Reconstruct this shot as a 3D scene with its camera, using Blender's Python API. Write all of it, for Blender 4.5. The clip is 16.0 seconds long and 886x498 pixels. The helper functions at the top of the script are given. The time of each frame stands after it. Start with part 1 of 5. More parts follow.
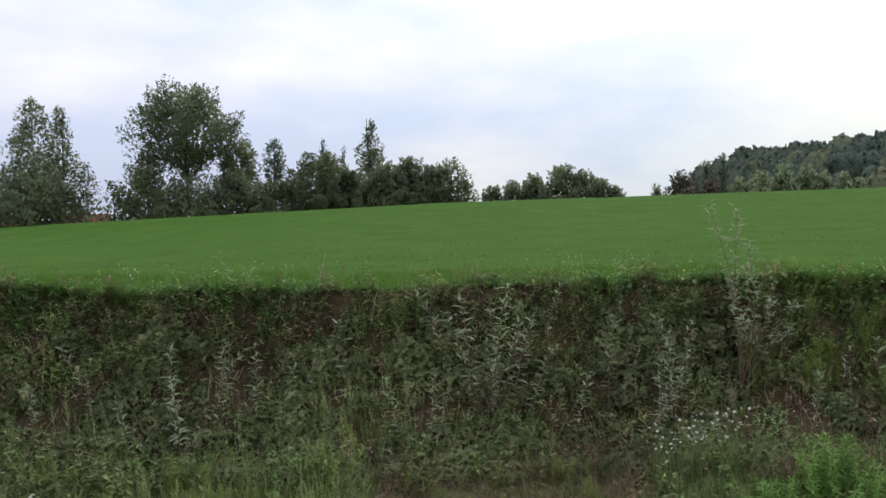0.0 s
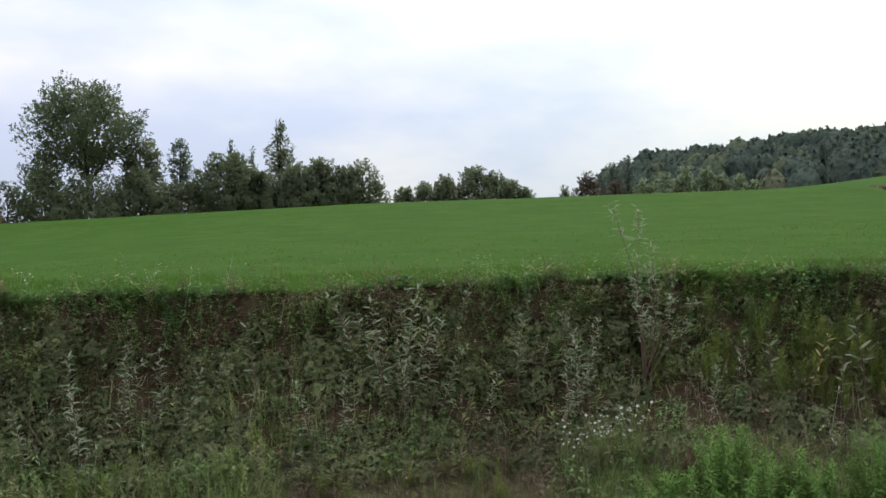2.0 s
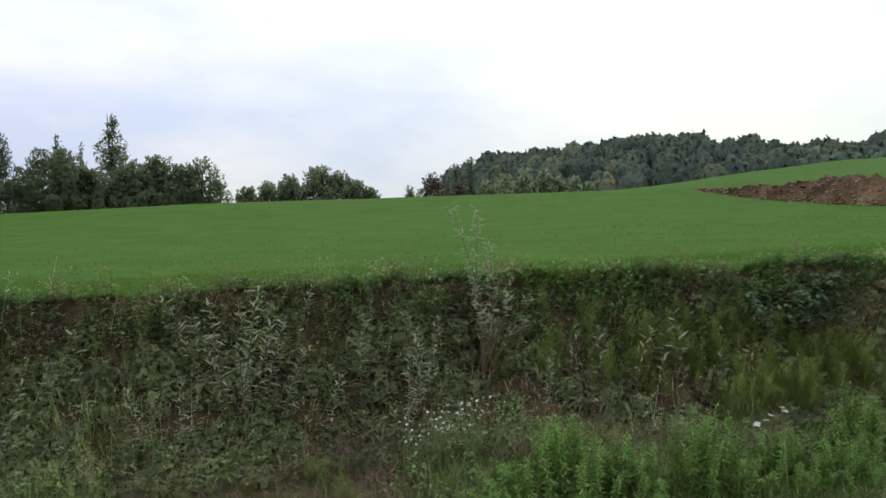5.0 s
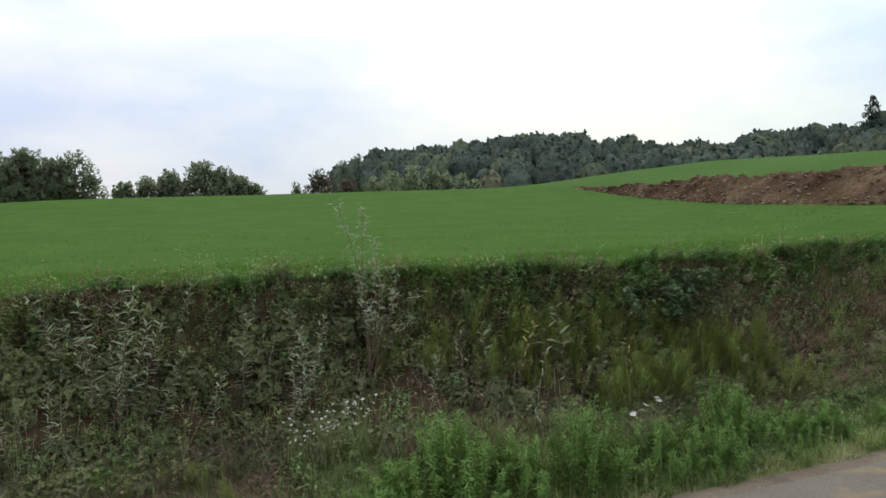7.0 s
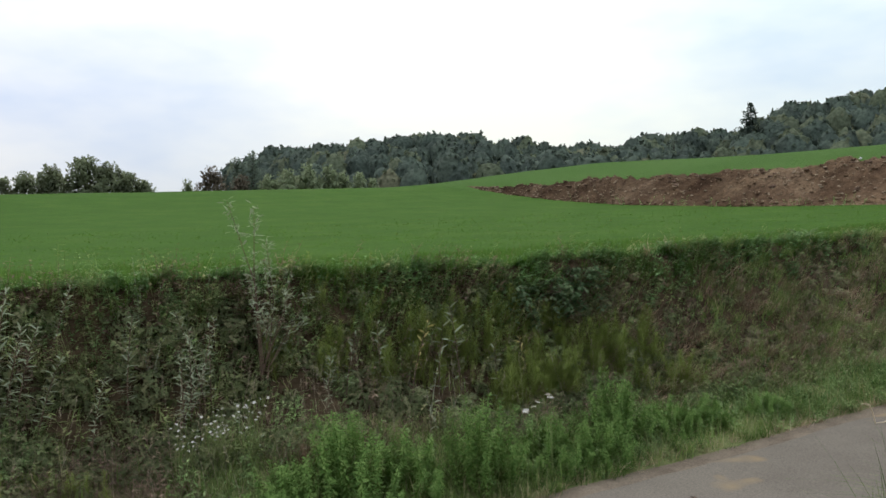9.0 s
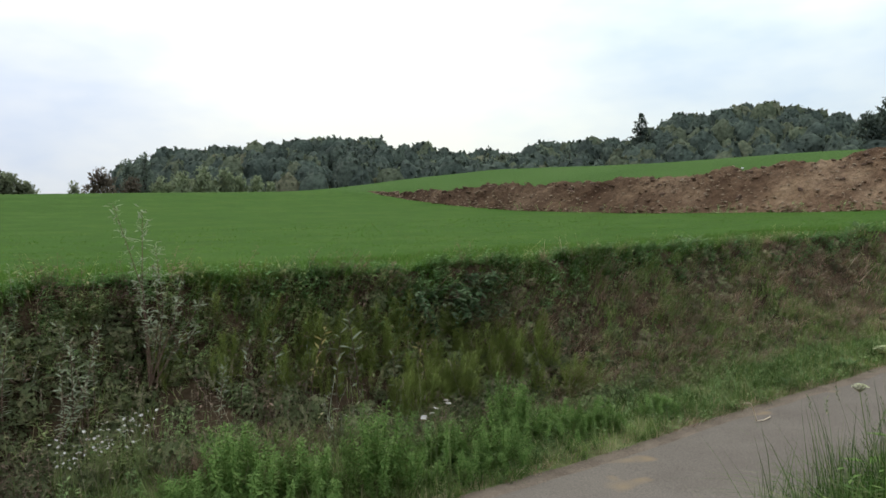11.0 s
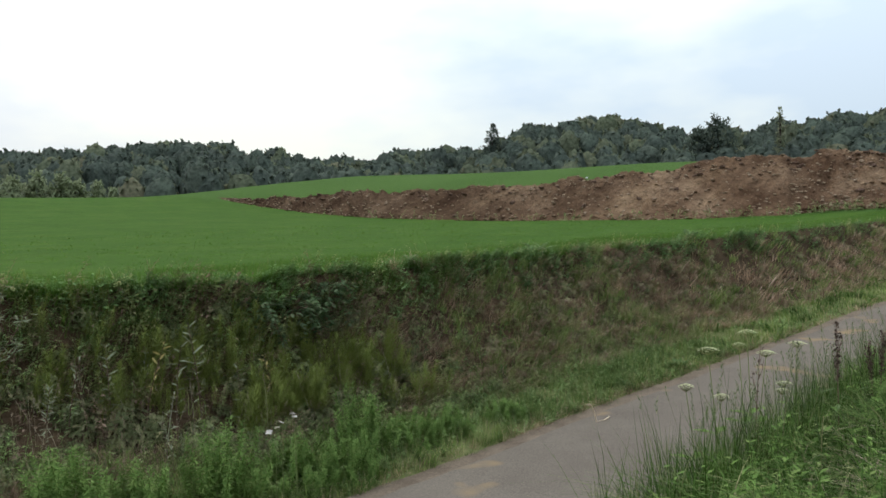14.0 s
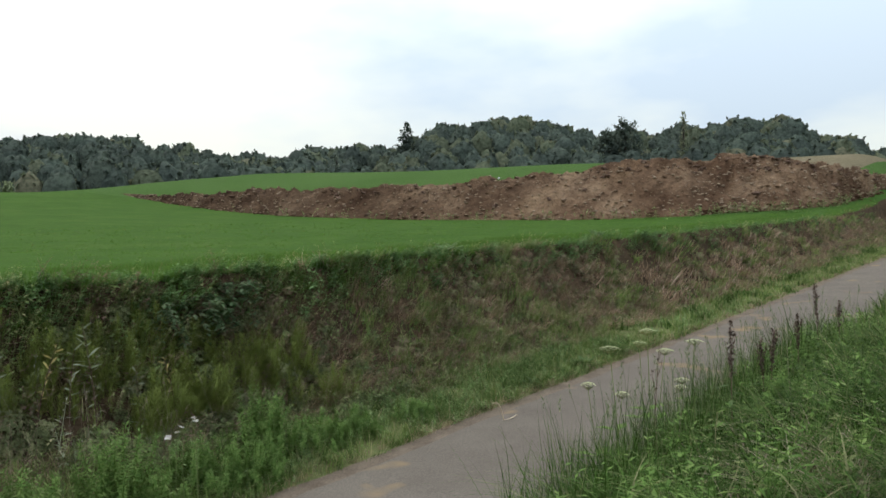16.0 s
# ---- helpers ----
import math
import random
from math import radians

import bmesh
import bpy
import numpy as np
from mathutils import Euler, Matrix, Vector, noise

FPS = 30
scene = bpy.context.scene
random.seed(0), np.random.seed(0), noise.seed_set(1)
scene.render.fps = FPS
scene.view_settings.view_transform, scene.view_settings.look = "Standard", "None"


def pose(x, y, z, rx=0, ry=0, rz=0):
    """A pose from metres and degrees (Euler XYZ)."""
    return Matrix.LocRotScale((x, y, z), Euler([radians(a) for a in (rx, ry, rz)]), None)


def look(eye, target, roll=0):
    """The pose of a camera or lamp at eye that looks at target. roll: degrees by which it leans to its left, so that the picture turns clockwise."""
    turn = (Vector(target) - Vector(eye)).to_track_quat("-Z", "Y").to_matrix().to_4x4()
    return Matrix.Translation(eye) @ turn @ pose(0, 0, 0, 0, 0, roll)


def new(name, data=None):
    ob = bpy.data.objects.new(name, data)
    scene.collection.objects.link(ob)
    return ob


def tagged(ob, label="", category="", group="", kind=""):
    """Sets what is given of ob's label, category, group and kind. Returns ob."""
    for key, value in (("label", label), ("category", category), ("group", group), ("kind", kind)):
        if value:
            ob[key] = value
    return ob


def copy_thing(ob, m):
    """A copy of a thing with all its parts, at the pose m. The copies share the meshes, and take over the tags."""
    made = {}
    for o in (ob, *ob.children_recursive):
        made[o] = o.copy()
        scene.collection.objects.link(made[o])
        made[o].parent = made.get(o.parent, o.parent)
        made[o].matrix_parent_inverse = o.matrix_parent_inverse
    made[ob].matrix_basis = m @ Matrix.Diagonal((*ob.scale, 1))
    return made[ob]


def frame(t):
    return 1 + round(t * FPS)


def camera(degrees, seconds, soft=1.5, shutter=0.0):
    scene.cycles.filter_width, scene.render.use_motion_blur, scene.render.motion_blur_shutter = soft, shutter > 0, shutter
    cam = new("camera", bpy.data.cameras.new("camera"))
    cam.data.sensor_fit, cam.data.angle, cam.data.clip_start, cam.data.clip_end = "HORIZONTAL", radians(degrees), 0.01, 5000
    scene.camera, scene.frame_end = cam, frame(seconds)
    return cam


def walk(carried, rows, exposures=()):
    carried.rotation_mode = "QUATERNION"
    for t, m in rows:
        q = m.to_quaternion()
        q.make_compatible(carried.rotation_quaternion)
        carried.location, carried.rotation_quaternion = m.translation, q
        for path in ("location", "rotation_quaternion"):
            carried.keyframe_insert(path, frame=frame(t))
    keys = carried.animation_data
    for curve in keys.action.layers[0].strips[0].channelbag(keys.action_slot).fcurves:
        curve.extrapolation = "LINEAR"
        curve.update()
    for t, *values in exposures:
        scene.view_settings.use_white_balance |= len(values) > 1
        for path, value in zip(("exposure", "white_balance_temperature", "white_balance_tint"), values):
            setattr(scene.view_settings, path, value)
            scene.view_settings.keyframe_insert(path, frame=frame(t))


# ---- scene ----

cam = camera(56.06, 16.0, soft=1.6)
EYE = 1.6
ROWS = [
    (0.0, 0.000, 0.000, 0.000, 0.00, 0.00, 0.00),
    (0.5, 0.005, -0.005, 0.000, -1.40, 0.01, 0.11),
    (1.0, 0.011, -0.010, 0.000, -2.94, 0.02, 0.22),
    (1.5, 0.016, -0.014, 0.000, -4.41, 0.04, 0.33),
    (2.0, 0.019, -0.017, -0.001, -6.03, 0.06, 0.39),
    (2.5, 0.022, -0.021, 0.000, -7.57, 0.08, 0.43),
    (3.0, 0.028, -0.032, 0.000, -9.25, 0.08, 0.49),
    (3.5, 0.034, -0.047, -0.001, -10.92, 0.09, 0.52),
    (4.0, 0.040, -0.063, -0.001, -12.81, 0.08, 0.62),
    (6.5, 0.073, -0.055, 0.002, -22.31, -0.29, 1.02),
    (7.0, 0.081, -0.053, 0.002, -24.28, -0.36, 1.02),
    (7.5, 0.086, -0.050, 0.003, -26.08, -0.42, 1.02),
    (8.0, 0.092, -0.048, 0.005, -27.96, -0.48, 0.99),
    (8.5, 0.103, -0.046, 0.007, -29.62, -0.51, 1.00),
    (9.0, 0.115, -0.044, 0.008, -31.34, -0.54, 0.98),
    (11.5, 0.176, -0.008, 0.018, -39.95, -0.21, 0.85),
    (12.0, 0.194, -0.008, 0.021, -41.70, -0.13, 0.86),
    (12.5, 0.211, -0.010, 0.023, -43.31, -0.07, 0.94),
    (13.0, 0.226, -0.016, 0.027, -44.98, -0.01, 1.00),
    (13.5, 0.240, -0.027, 0.032, -46.49, 0.01, 1.11),
    (14.0, 0.253, -0.037, 0.036, -48.09, 0.01, 1.15),
    (14.5, 0.266, -0.045, 0.041, -49.55, -0.02, 1.15),
    (15.0, 0.282, -0.052, 0.046, -51.10, -0.07, 1.07),
    (15.5, 0.299, -0.056, 0.046, -52.56, -0.13, 1.00),
    (16.0, 0.317, -0.057, 0.046, -54.05, -0.18, 0.92),
]
walk(cam, [(t, pose(x, y, EYE + z, 90 + pitch, roll, yaw)) for t, x, y, z, yaw, pitch, roll in ROWS])

# ---- world and light: a bright, thinly clouded sky, the sun veiled ahead ----
SUN_AZ, SUN_EL = 22.0, 52.0
world = bpy.data.worlds.new("overcast_sky")
scene.world = world
world.use_nodes = True
wn, wl = world.node_tree.nodes, world.node_tree.links
wn.clear()
w_out, w_bg = wn.new("ShaderNodeOutputWorld"), wn.new("ShaderNodeBackground")
w_sky = wn.new("ShaderNodeTexSky")
w_sky.sky_type, w_sky.sun_disc = "NISHITA", False
w_sky.sun_elevation, w_sky.sun_rotation = radians(SUN_EL), radians(SUN_AZ)
w_co = wn.new("ShaderNodeTexCoord")
w_map = wn.new("ShaderNodeMapping")
w_map.inputs["Scale"].default_value = (1.0, 1.0, 2.6)
w_map.inputs["Location"].default_value = (0.35, 0.1, 0.2)
w_noise = wn.new("ShaderNodeTexNoise")
w_noise.inputs["Scale"].default_value, w_noise.inputs["Detail"].default_value = 2.3, 5.0
w_noise.inputs["Roughness"].default_value = 0.5
w_ramp = wn.new("ShaderNodeValToRGB")
w_ramp.color_ramp.elements[0].position, w_ramp.color_ramp.elements[1].position = 0.36, 0.60
w_ramp.color_ramp.elements[0].color = (0.77, 0.86, 1.06, 1)
w_ramp.color_ramp.elements[1].color = (1.20, 1.17, 1.12, 1)
w_mix = wn.new("ShaderNodeMix")
w_mix.data_type = "RGBA"
w_mix.inputs["Factor"].default_value = 0.92
w_scale = wn.new("ShaderNodeVectorMath")
w_scale.operation = "SCALE"
w_scale.inputs["Scale"].default_value = 0.1
wl.new(w_co.outputs["Generated"], w_map.inputs["Vector"])
wl.new(w_map.outputs["Vector"], w_noise.inputs["Vector"])
w_dot = wn.new("ShaderNodeVectorMath")
w_dot.operation = "DOT_PRODUCT"
w_dot.inputs[1].default_value = (math.cos(radians(30)) * math.sin(radians(32)), math.cos(radians(30)) * math.cos(radians(32)), math.sin(radians(30)))
w_glow = wn.new("ShaderNodeMapRange")
w_glow.inputs["From Min"].default_value, w_glow.inputs["From Max"].default_value = 0.68, 0.98
w_glow.inputs["To Min"].default_value, w_glow.inputs["To Max"].default_value = -0.15, 0.10
w_add = wn.new("ShaderNodeMath")
wl.new(w_co.outputs["Generated"], w_dot.inputs[0])
wl.new(w_dot.outputs["Value"], w_glow.inputs["Value"])
wl.new(w_glow.outputs["Result"], w_add.inputs[0])
wl.new(w_noise.outputs["Fac"], w_add.inputs[1])
w_low, w_sum, w_dir = wn.new("ShaderNodeMapRange"), wn.new("ShaderNodeMath"), wn.new("ShaderNodeSeparateXYZ")
w_low.inputs["From Min"].default_value, w_low.inputs["From Max"].default_value = 0.06, 0.24
w_low.inputs["To Min"].default_value, w_low.inputs["To Max"].default_value = 0.03, -0.02
wl.new(w_co.outputs["Generated"], w_dir.inputs["Vector"])
wl.new(w_dir.outputs["Z"], w_low.inputs["Value"])
wl.new(w_add.outputs["Value"], w_sum.inputs[0])
wl.new(w_low.outputs["Result"], w_sum.inputs[1])
wl.new(w_sum.outputs["Value"], w_ramp.inputs["Fac"])
wl.new(w_sky.outputs["Color"], w_scale.inputs[0])
wl.new(w_scale.outputs["Vector"], w_mix.inputs["A"])
w_tint, w_side, w_split = wn.new("ShaderNodeMix"), wn.new("ShaderNodeMapRange"), wn.new("ShaderNodeSeparateXYZ")
w_tint.data_type, w_tint.blend_type = "RGBA", "MULTIPLY"
w_tint.inputs["Factor"].default_value = 1.0
w_hue = wn.new("ShaderNodeMix")
w_hue.data_type = "RGBA"
w_hue.inputs["A"].default_value, w_hue.inputs["B"].default_value = (1.0, 0.985, 1.015, 1), (0.985, 1.05, 0.985, 1)
w_side.inputs["From Min"].default_value, w_side.inputs["From Max"].default_value = -0.3, 0.8
wl.new(w_co.outputs["Generated"], w_split.inputs["Vector"])
wl.new(w_split.outputs["X"], w_side.inputs["Value"])
wl.new(w_side.outputs["Result"], w_hue.inputs["Factor"])
wl.new(w_ramp.outputs["Color"], w_tint.inputs["A"])
wl.new(w_hue.outputs["Result"], w_tint.inputs["B"])
wl.new(w_tint.outputs["Result"], w_mix.inputs["B"])
wl.new(w_mix.outputs["Result"], w_bg.inputs["Color"])
# an overcast sky is brighter towards the zenith
w_sep, w_up, w_grad = wn.new("ShaderNodeSeparateXYZ"), wn.new("ShaderNodeMath"), wn.new("ShaderNodeMath")
w_up.operation, w_grad.operation = "MAXIMUM", "MULTIPLY_ADD"
w_up.inputs[1].default_value = 0.0
w_grad.inputs[1].default_value, w_grad.inputs[2].default_value = 2.0 / 1.42, 1.0 / 1.42
wl.new(w_co.outputs["Generated"], w_sep.inputs["Vector"])
wl.new(w_sep.outputs["Z"], w_up.inputs[0])
wl.new(w_up.outputs["Value"], w_grad.inputs[0])
wl.new(w_grad.outputs["Value"], w_bg.inputs["Strength"])
wl.new(w_bg.outputs["Background"], w_out.inputs["Surface"])

sun = new("sun", bpy.data.lights.new("sun", "SUN"))
sun.data.energy, sun.data.angle, sun.data.color = 0.7, radians(25), (1.0, 0.95, 0.88)
sx, sy = math.sin(radians(SUN_AZ)), math.cos(radians(SUN_AZ))
sun.matrix_world = look((60 * sx, 60 * sy, 60 * math.tan(radians(SUN_EL))), (0, 0, 0))

rng = np.random.default_rng(7)


# ---- materials ----
def nodes_of(name):
    m = bpy.data.materials.new(name)
    m.use_nodes = True
    nt = m.node_tree
    nt.nodes.clear()
    out = nt.nodes.new("ShaderNodeOutputMaterial")
    return m, nt, out


def ramp_node(nt, stops):
    r = nt.nodes.new("ShaderNodeValToRGB")
    e = r.color_ramp.elements
    while len(e) < len(stops):
        e.new(0.5)
    for el, (p, c) in zip(e, stops):
        el.position, el.color = p, (*c, 1)
    return r


def noise_node(nt, scale, detail=4.0, rough=0.55):
    co = nt.nodes.new("ShaderNodeTexCoord")
    n = nt.nodes.new("ShaderNodeTexNoise")
    n.inputs["Scale"].default_value, n.inputs["Detail"].default_value = scale, detail
    n.inputs["Roughness"].default_value = rough
    nt.links.new(co.outputs["Object"], n.inputs["Vector"])
    return n


def mult(nt, a, b, fac=1.0):
    m = nt.nodes.new("ShaderNodeMix")
    m.data_type, m.blend_type = "RGBA", "MULTIPLY"
    m.inputs["Factor"].default_value = fac
    nt.links.new(a, m.inputs["A"])
    nt.links.new(b, m.inputs["B"])
    return m.outputs["Result"]


def leafy(name, stops, patch=0.6, patch_low=0.55, trans=0.38, rough=0.7, grain=0.0, gaps=0.0):
    """Foliage: a tint for each leaf or blade, broad patches over it, light passing through."""
    m, nt, out = nodes_of(name)
    geo = nt.nodes.new("ShaderNodeNewGeometry")
    r = ramp_node(nt, stops)
    nt.links.new(geo.outputs["Random Per Island"], r.inputs["Fac"])
    n = noise_node(nt, patch, 3.0)
    lo = ramp_node(nt, [(0.3, (patch_low, patch_low, patch_low)), (0.7, (1.15, 1.15, 1.1))])
    nt.links.new(n.outputs["Fac"], lo.inputs["Fac"])
    col = mult(nt, r.outputs["Color"], lo.outputs["Color"])
    if grain:
        g = noise_node(nt, grain * 1.7, 2.0, 0.6)
        gr = ramp_node(nt, [(0.32, (0.62, 0.64, 0.62)), (0.68, (1.35, 1.33, 1.3))])
        nt.links.new(g.outputs["Fac"], gr.inputs["Fac"])
        col = mult(nt, col, gr.outputs["Color"])
    p = nt.nodes.new("ShaderNodeBsdfPrincipled")
    p.inputs["Roughness"].default_value = rough
    p.inputs["Specular IOR Level"].default_value = 0.03
    t = nt.nodes.new("ShaderNodeBsdfTranslucent")
    mix = nt.nodes.new("ShaderNodeMixShader")
    mix.inputs["Fac"].default_value = trans
    nt.links.new(col, p.inputs["Base Color"])
    nt.links.new(col, t.inputs["Color"])
    nt.links.new(p.outputs["BSDF"], mix.inputs[1])
    nt.links.new(t.outputs["BSDF"], mix.inputs[2])
    if gaps:
        # ragged gaps between the leaves of a spray
        hole = noise_node(nt, grain, 3.0, 0.7)
        cut = nt.nodes.new("ShaderNodeMath")
        cut.operation = "LESS_THAN"
        cut.inputs[1].default_value = gaps
        nt.links.new(hole.outputs["Fac"], cut.inputs[0])
        clear, both = nt.nodes.new("ShaderNodeBsdfTransparent"), nt.nodes.new("ShaderNodeMixShader")
        nt.links.new(cut.outputs["Value"], both.inputs["Fac"])
        nt.links.new(mix.outputs["Shader"], both.inputs[1])
        nt.links.new(clear.outputs["BSDF"], both.inputs[2])
        mix = both
    nt.links.new(mix.outputs["Shader"], out.inputs["Surface"])
    return m


def earthy(name, stops, scale, fine, bump=0.3, dist=0.05, rough=0.95, mottle=None, streaks=None):
    """Soil, asphalt, bark, plaster: two scales of noise, fine relief."""
    m, nt, out = nodes_of(name)
    p = nt.nodes.new("ShaderNodeBsdfPrincipled")
    p.inputs["Roughness"].default_value = rough
    p.inputs["Specular IOR Level"].default_value = 0.03 if rough > 0.92 else 0.3
    n1, n2 = noise_node(nt, scale, 5.0, 0.6), noise_node(nt, fine, 4.0, 0.65)
    r = ramp_node(nt, stops)
    nt.links.new(n1.outputs["Fac"], r.inputs["Fac"])
    g = ramp_node(nt, [(0.3, (0.65, 0.65, 0.65)), (0.7, (1.2, 1.2, 1.2))])
    nt.links.new(n2.outputs["Fac"], g.inputs["Fac"])
    col = mult(nt, r.outputs["Color"], g.outputs["Color"])
    if streaks:
        # long bands that lie along one direction
        along, across, n4 = streaks[0].normalized(), streaks[0].cross(Vector((0.3, 0.8, 0))).normalized(), noise_node(nt, 1.0, 4.0, 0.6)
        pos, xyz = nt.nodes.new("ShaderNodeTexCoord"), nt.nodes.new("ShaderNodeCombineXYZ")
        for k, v in enumerate((along * 0.16, across * 0.75, along.cross(across) * 0.35)):
            d = nt.nodes.new("ShaderNodeVectorMath")
            d.operation = "DOT_PRODUCT"
            d.inputs[1].default_value = v
            nt.links.new(pos.outputs["Object"], d.inputs[0])
            nt.links.new(d.outputs["Value"], xyz.inputs[k])
        nt.links.new(xyz.outputs["Vector"], n4.inputs["Vector"])
        f = ramp_node(nt, streaks[1])
        nt.links.new(n4.outputs["Fac"], f.inputs["Fac"])
        col = mult(nt, col, f.outputs["Color"])
        # colour scaled by y: darker at the heap's far end, lighter at the near one
        part_x, end_tone = nt.nodes.new("ShaderNodeSeparateXYZ"), nt.nodes.new("ShaderNodeMapRange")
        end_tone.inputs["From Min"].default_value, end_tone.inputs["From Max"].default_value = 24.0, 44.0
        end_tone.inputs["To Min"].default_value, end_tone.inputs["To Max"].default_value = 1.05, 0.70
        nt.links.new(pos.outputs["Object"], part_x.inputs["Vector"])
        nt.links.new(part_x.outputs["Y"], end_tone.inputs["Value"])
        col = mult(nt, col, end_tone.outputs["Result"])
    if mottle:
        n3 = noise_node(nt, mottle[0], 3.0)
        f = ramp_node(nt, [(mottle[1], (0, 0, 0)), (mottle[1] + 0.08, (1, 1, 1))])
        nt.links.new(n3.outputs["Fac"], f.inputs["Fac"])
        mx = nt.nodes.new("ShaderNodeMix")
        mx.data_type = "RGBA"
        nt.links.new(f.outputs["Color"], mx.inputs["Factor"])
        nt.links.new(col, mx.inputs["A"])
        mx.inputs["B"].default_value = (*mottle[2], 1)
        col = mx.outputs["Result"]
    nt.links.new(col, p.inputs["Base Color"])
    b = nt.nodes.new("ShaderNodeBump")
    b.inputs["Strength"].default_value, b.inputs["Distance"].default_value = bump, dist
    nt.links.new(n2.outputs["Fac"], b.inputs["Height"])
    nt.links.new(b.outputs["Normal"], p.inputs["Normal"])
    nt.links.new(p.outputs["BSDF"], out.inputs["Surface"])
    return m


M_FIELD_GROUND = earthy("field_ground", [(0.30, (0.042, 0.090, 0.013)), (0.5, (0.050, 0.104, 0.015)), (0.70, (0.066, 0.118, 0.019))], 0.34, 9.0, 0.5, 0.05, 0.95, (0.9, 0.57, (0.042, 0.083, 0.012)))
M_MEADOW = earthy("upper_meadow", [(0.3, (0.052, 0.105, 0.02)), (0.60, (0.070, 0.128, 0.028)), (0.78, (0.12, 0.125, 0.055))], 0.045, 5.0, 0.8, 0.15)
M_BANK_SOIL = earthy("bank_soil", [(0.3, (0.048, 0.034, 0.019)), (0.55, (0.084, 0.058, 0.032)), (0.75, (0.130, 0.083, 0.046))], 1.2, 18.0, 0.8, 0.06)
M_VERGE_SOIL = earthy("verge_soil", [(0.3, (0.095, 0.119, 0.039)), (0.7, (0.176, 0.182, 0.072))], 1.0, 20.0, 0.7, 0.04)
M_STUBBLE = earthy("stubble", [(0.3, (0.13, 0.115, 0.06)), (0.7, (0.20, 0.165, 0.095))], 0.1, 5.0, 0.6, 0.1)
M_WOOD_FLOOR = earthy("wood_floor", [(0.3, (0.03, 0.045, 0.022)), (0.7, (0.05, 0.07, 0.03))], 0.1, 2.0, 0.5, 0.3)
M_ASPHALT = earthy("asphalt", [(0.3, (0.144, 0.121, 0.093)), (0.7, (0.187, 0.160, 0.121))], 0.7, 60.0, 0.35, 0.008, 0.95, (0.85, 0.62, (0.247, 0.177, 0.098)))
M_GRIT = earthy("lane_grit", [(0.3, (0.13, 0.10, 0.07)), (0.7, (0.21, 0.165, 0.115))], 3.0, 40.0, 0.6, 0.02)
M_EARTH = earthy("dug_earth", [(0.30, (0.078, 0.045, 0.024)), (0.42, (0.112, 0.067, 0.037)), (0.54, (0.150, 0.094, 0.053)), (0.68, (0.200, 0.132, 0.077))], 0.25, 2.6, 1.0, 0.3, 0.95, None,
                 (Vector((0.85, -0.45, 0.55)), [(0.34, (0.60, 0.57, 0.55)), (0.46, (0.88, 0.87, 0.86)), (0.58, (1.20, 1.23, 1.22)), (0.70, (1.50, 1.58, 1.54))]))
M_CLOD = earthy("earth_clod", [(0.3, (0.102, 0.064, 0.043)), (0.7, (0.197, 0.131, 0.087))], 0.8, 6.0, 0.9, 0.1, 0.95)
M_STONE = earthy("pale_stone", [(0.3, (0.220, 0.158, 0.098)), (0.7, (0.396, 0.306, 0.200))], 1.5, 9.0, 0.5, 0.05, 0.95)
M_BARK = earthy("bark", [(0.3, (0.035, 0.028, 0.022)), (0.7, (0.08, 0.065, 0.05))], 1.5, 14.0, 0.9, 0.05)
M_BIRCH = earthy("birch_bark", [(0.35, (0.12, 0.11, 0.10)), (0.55, (0.5, 0.48, 0.45))], 2.0, 10.0, 0.4, 0.02)
M_TWIG = earthy("dry_twig", [(0.3, (0.10, 0.065, 0.045)), (0.7, (0.22, 0.15, 0.10))], 5.0, 40.0, 0.4, 0.004)
M_BLEACHED = earthy("bleached_stalk", [(0.3, (0.546, 0.440, 0.285)), (0.7, (0.743, 0.606, 0.411))], 5.0, 40.0, 0.3, 0.003)
M_PLASTER = earthy("plaster", [(0.3, (0.62, 0.60, 0.56)), (0.7, (0.72, 0.70, 0.66))], 0.5, 10.0, 0.2, 0.01)
M_ROOF = earthy("clay_roof", [(0.3, (0.13, 0.055, 0.036)), (0.7, (0.19, 0.085, 0.055))], 0.8, 8.0, 0.6, 0.05)
M_GLASS = earthy("dark_window", [(0.3, (0.02, 0.025, 0.03)), (0.7, (0.04, 0.045, 0.05))], 1.0, 5.0, 0.0, 0.01, 0.15)

G = lambda *c: c
L_CROP = leafy("crop_blades", [(0.0, G(0.083, 0.163, 0.028)), (0.6, G(0.101, 0.187, 0.034)), (0.93, G(0.123, 0.207, 0.043)), (1.0, G(0.202, 0.184, 0.078))], 0.16, 0.85, 0.6)
L_GRASS = leafy("verge_grass", [(0.0, G(0.134, 0.204, 0.050)), (0.5, G(0.209, 0.290, 0.080)), (0.82, G(0.310, 0.367, 0.132)), (1.0, G(0.564, 0.450, 0.262))], 1.3, 0.55)
L_LUSH = leafy("lush_grass", [(0.0, G(0.037, 0.082, 0.013)), (0.5, G(0.073, 0.143, 0.026)), (0.82, G(0.148, 0.216, 0.060)), (1.0, G(0.312, 0.294, 0.149))], 1.6, 0.40, 0.32)
L_DRY = leafy("dry_grass", [(0.0, G(0.215, 0.141, 0.090)), (0.5, G(0.401, 0.276, 0.175)), (0.85, G(0.603, 0.432, 0.287)), (1.0, G(0.833, 0.646, 0.490))], 1.6, 0.45, 0.25)
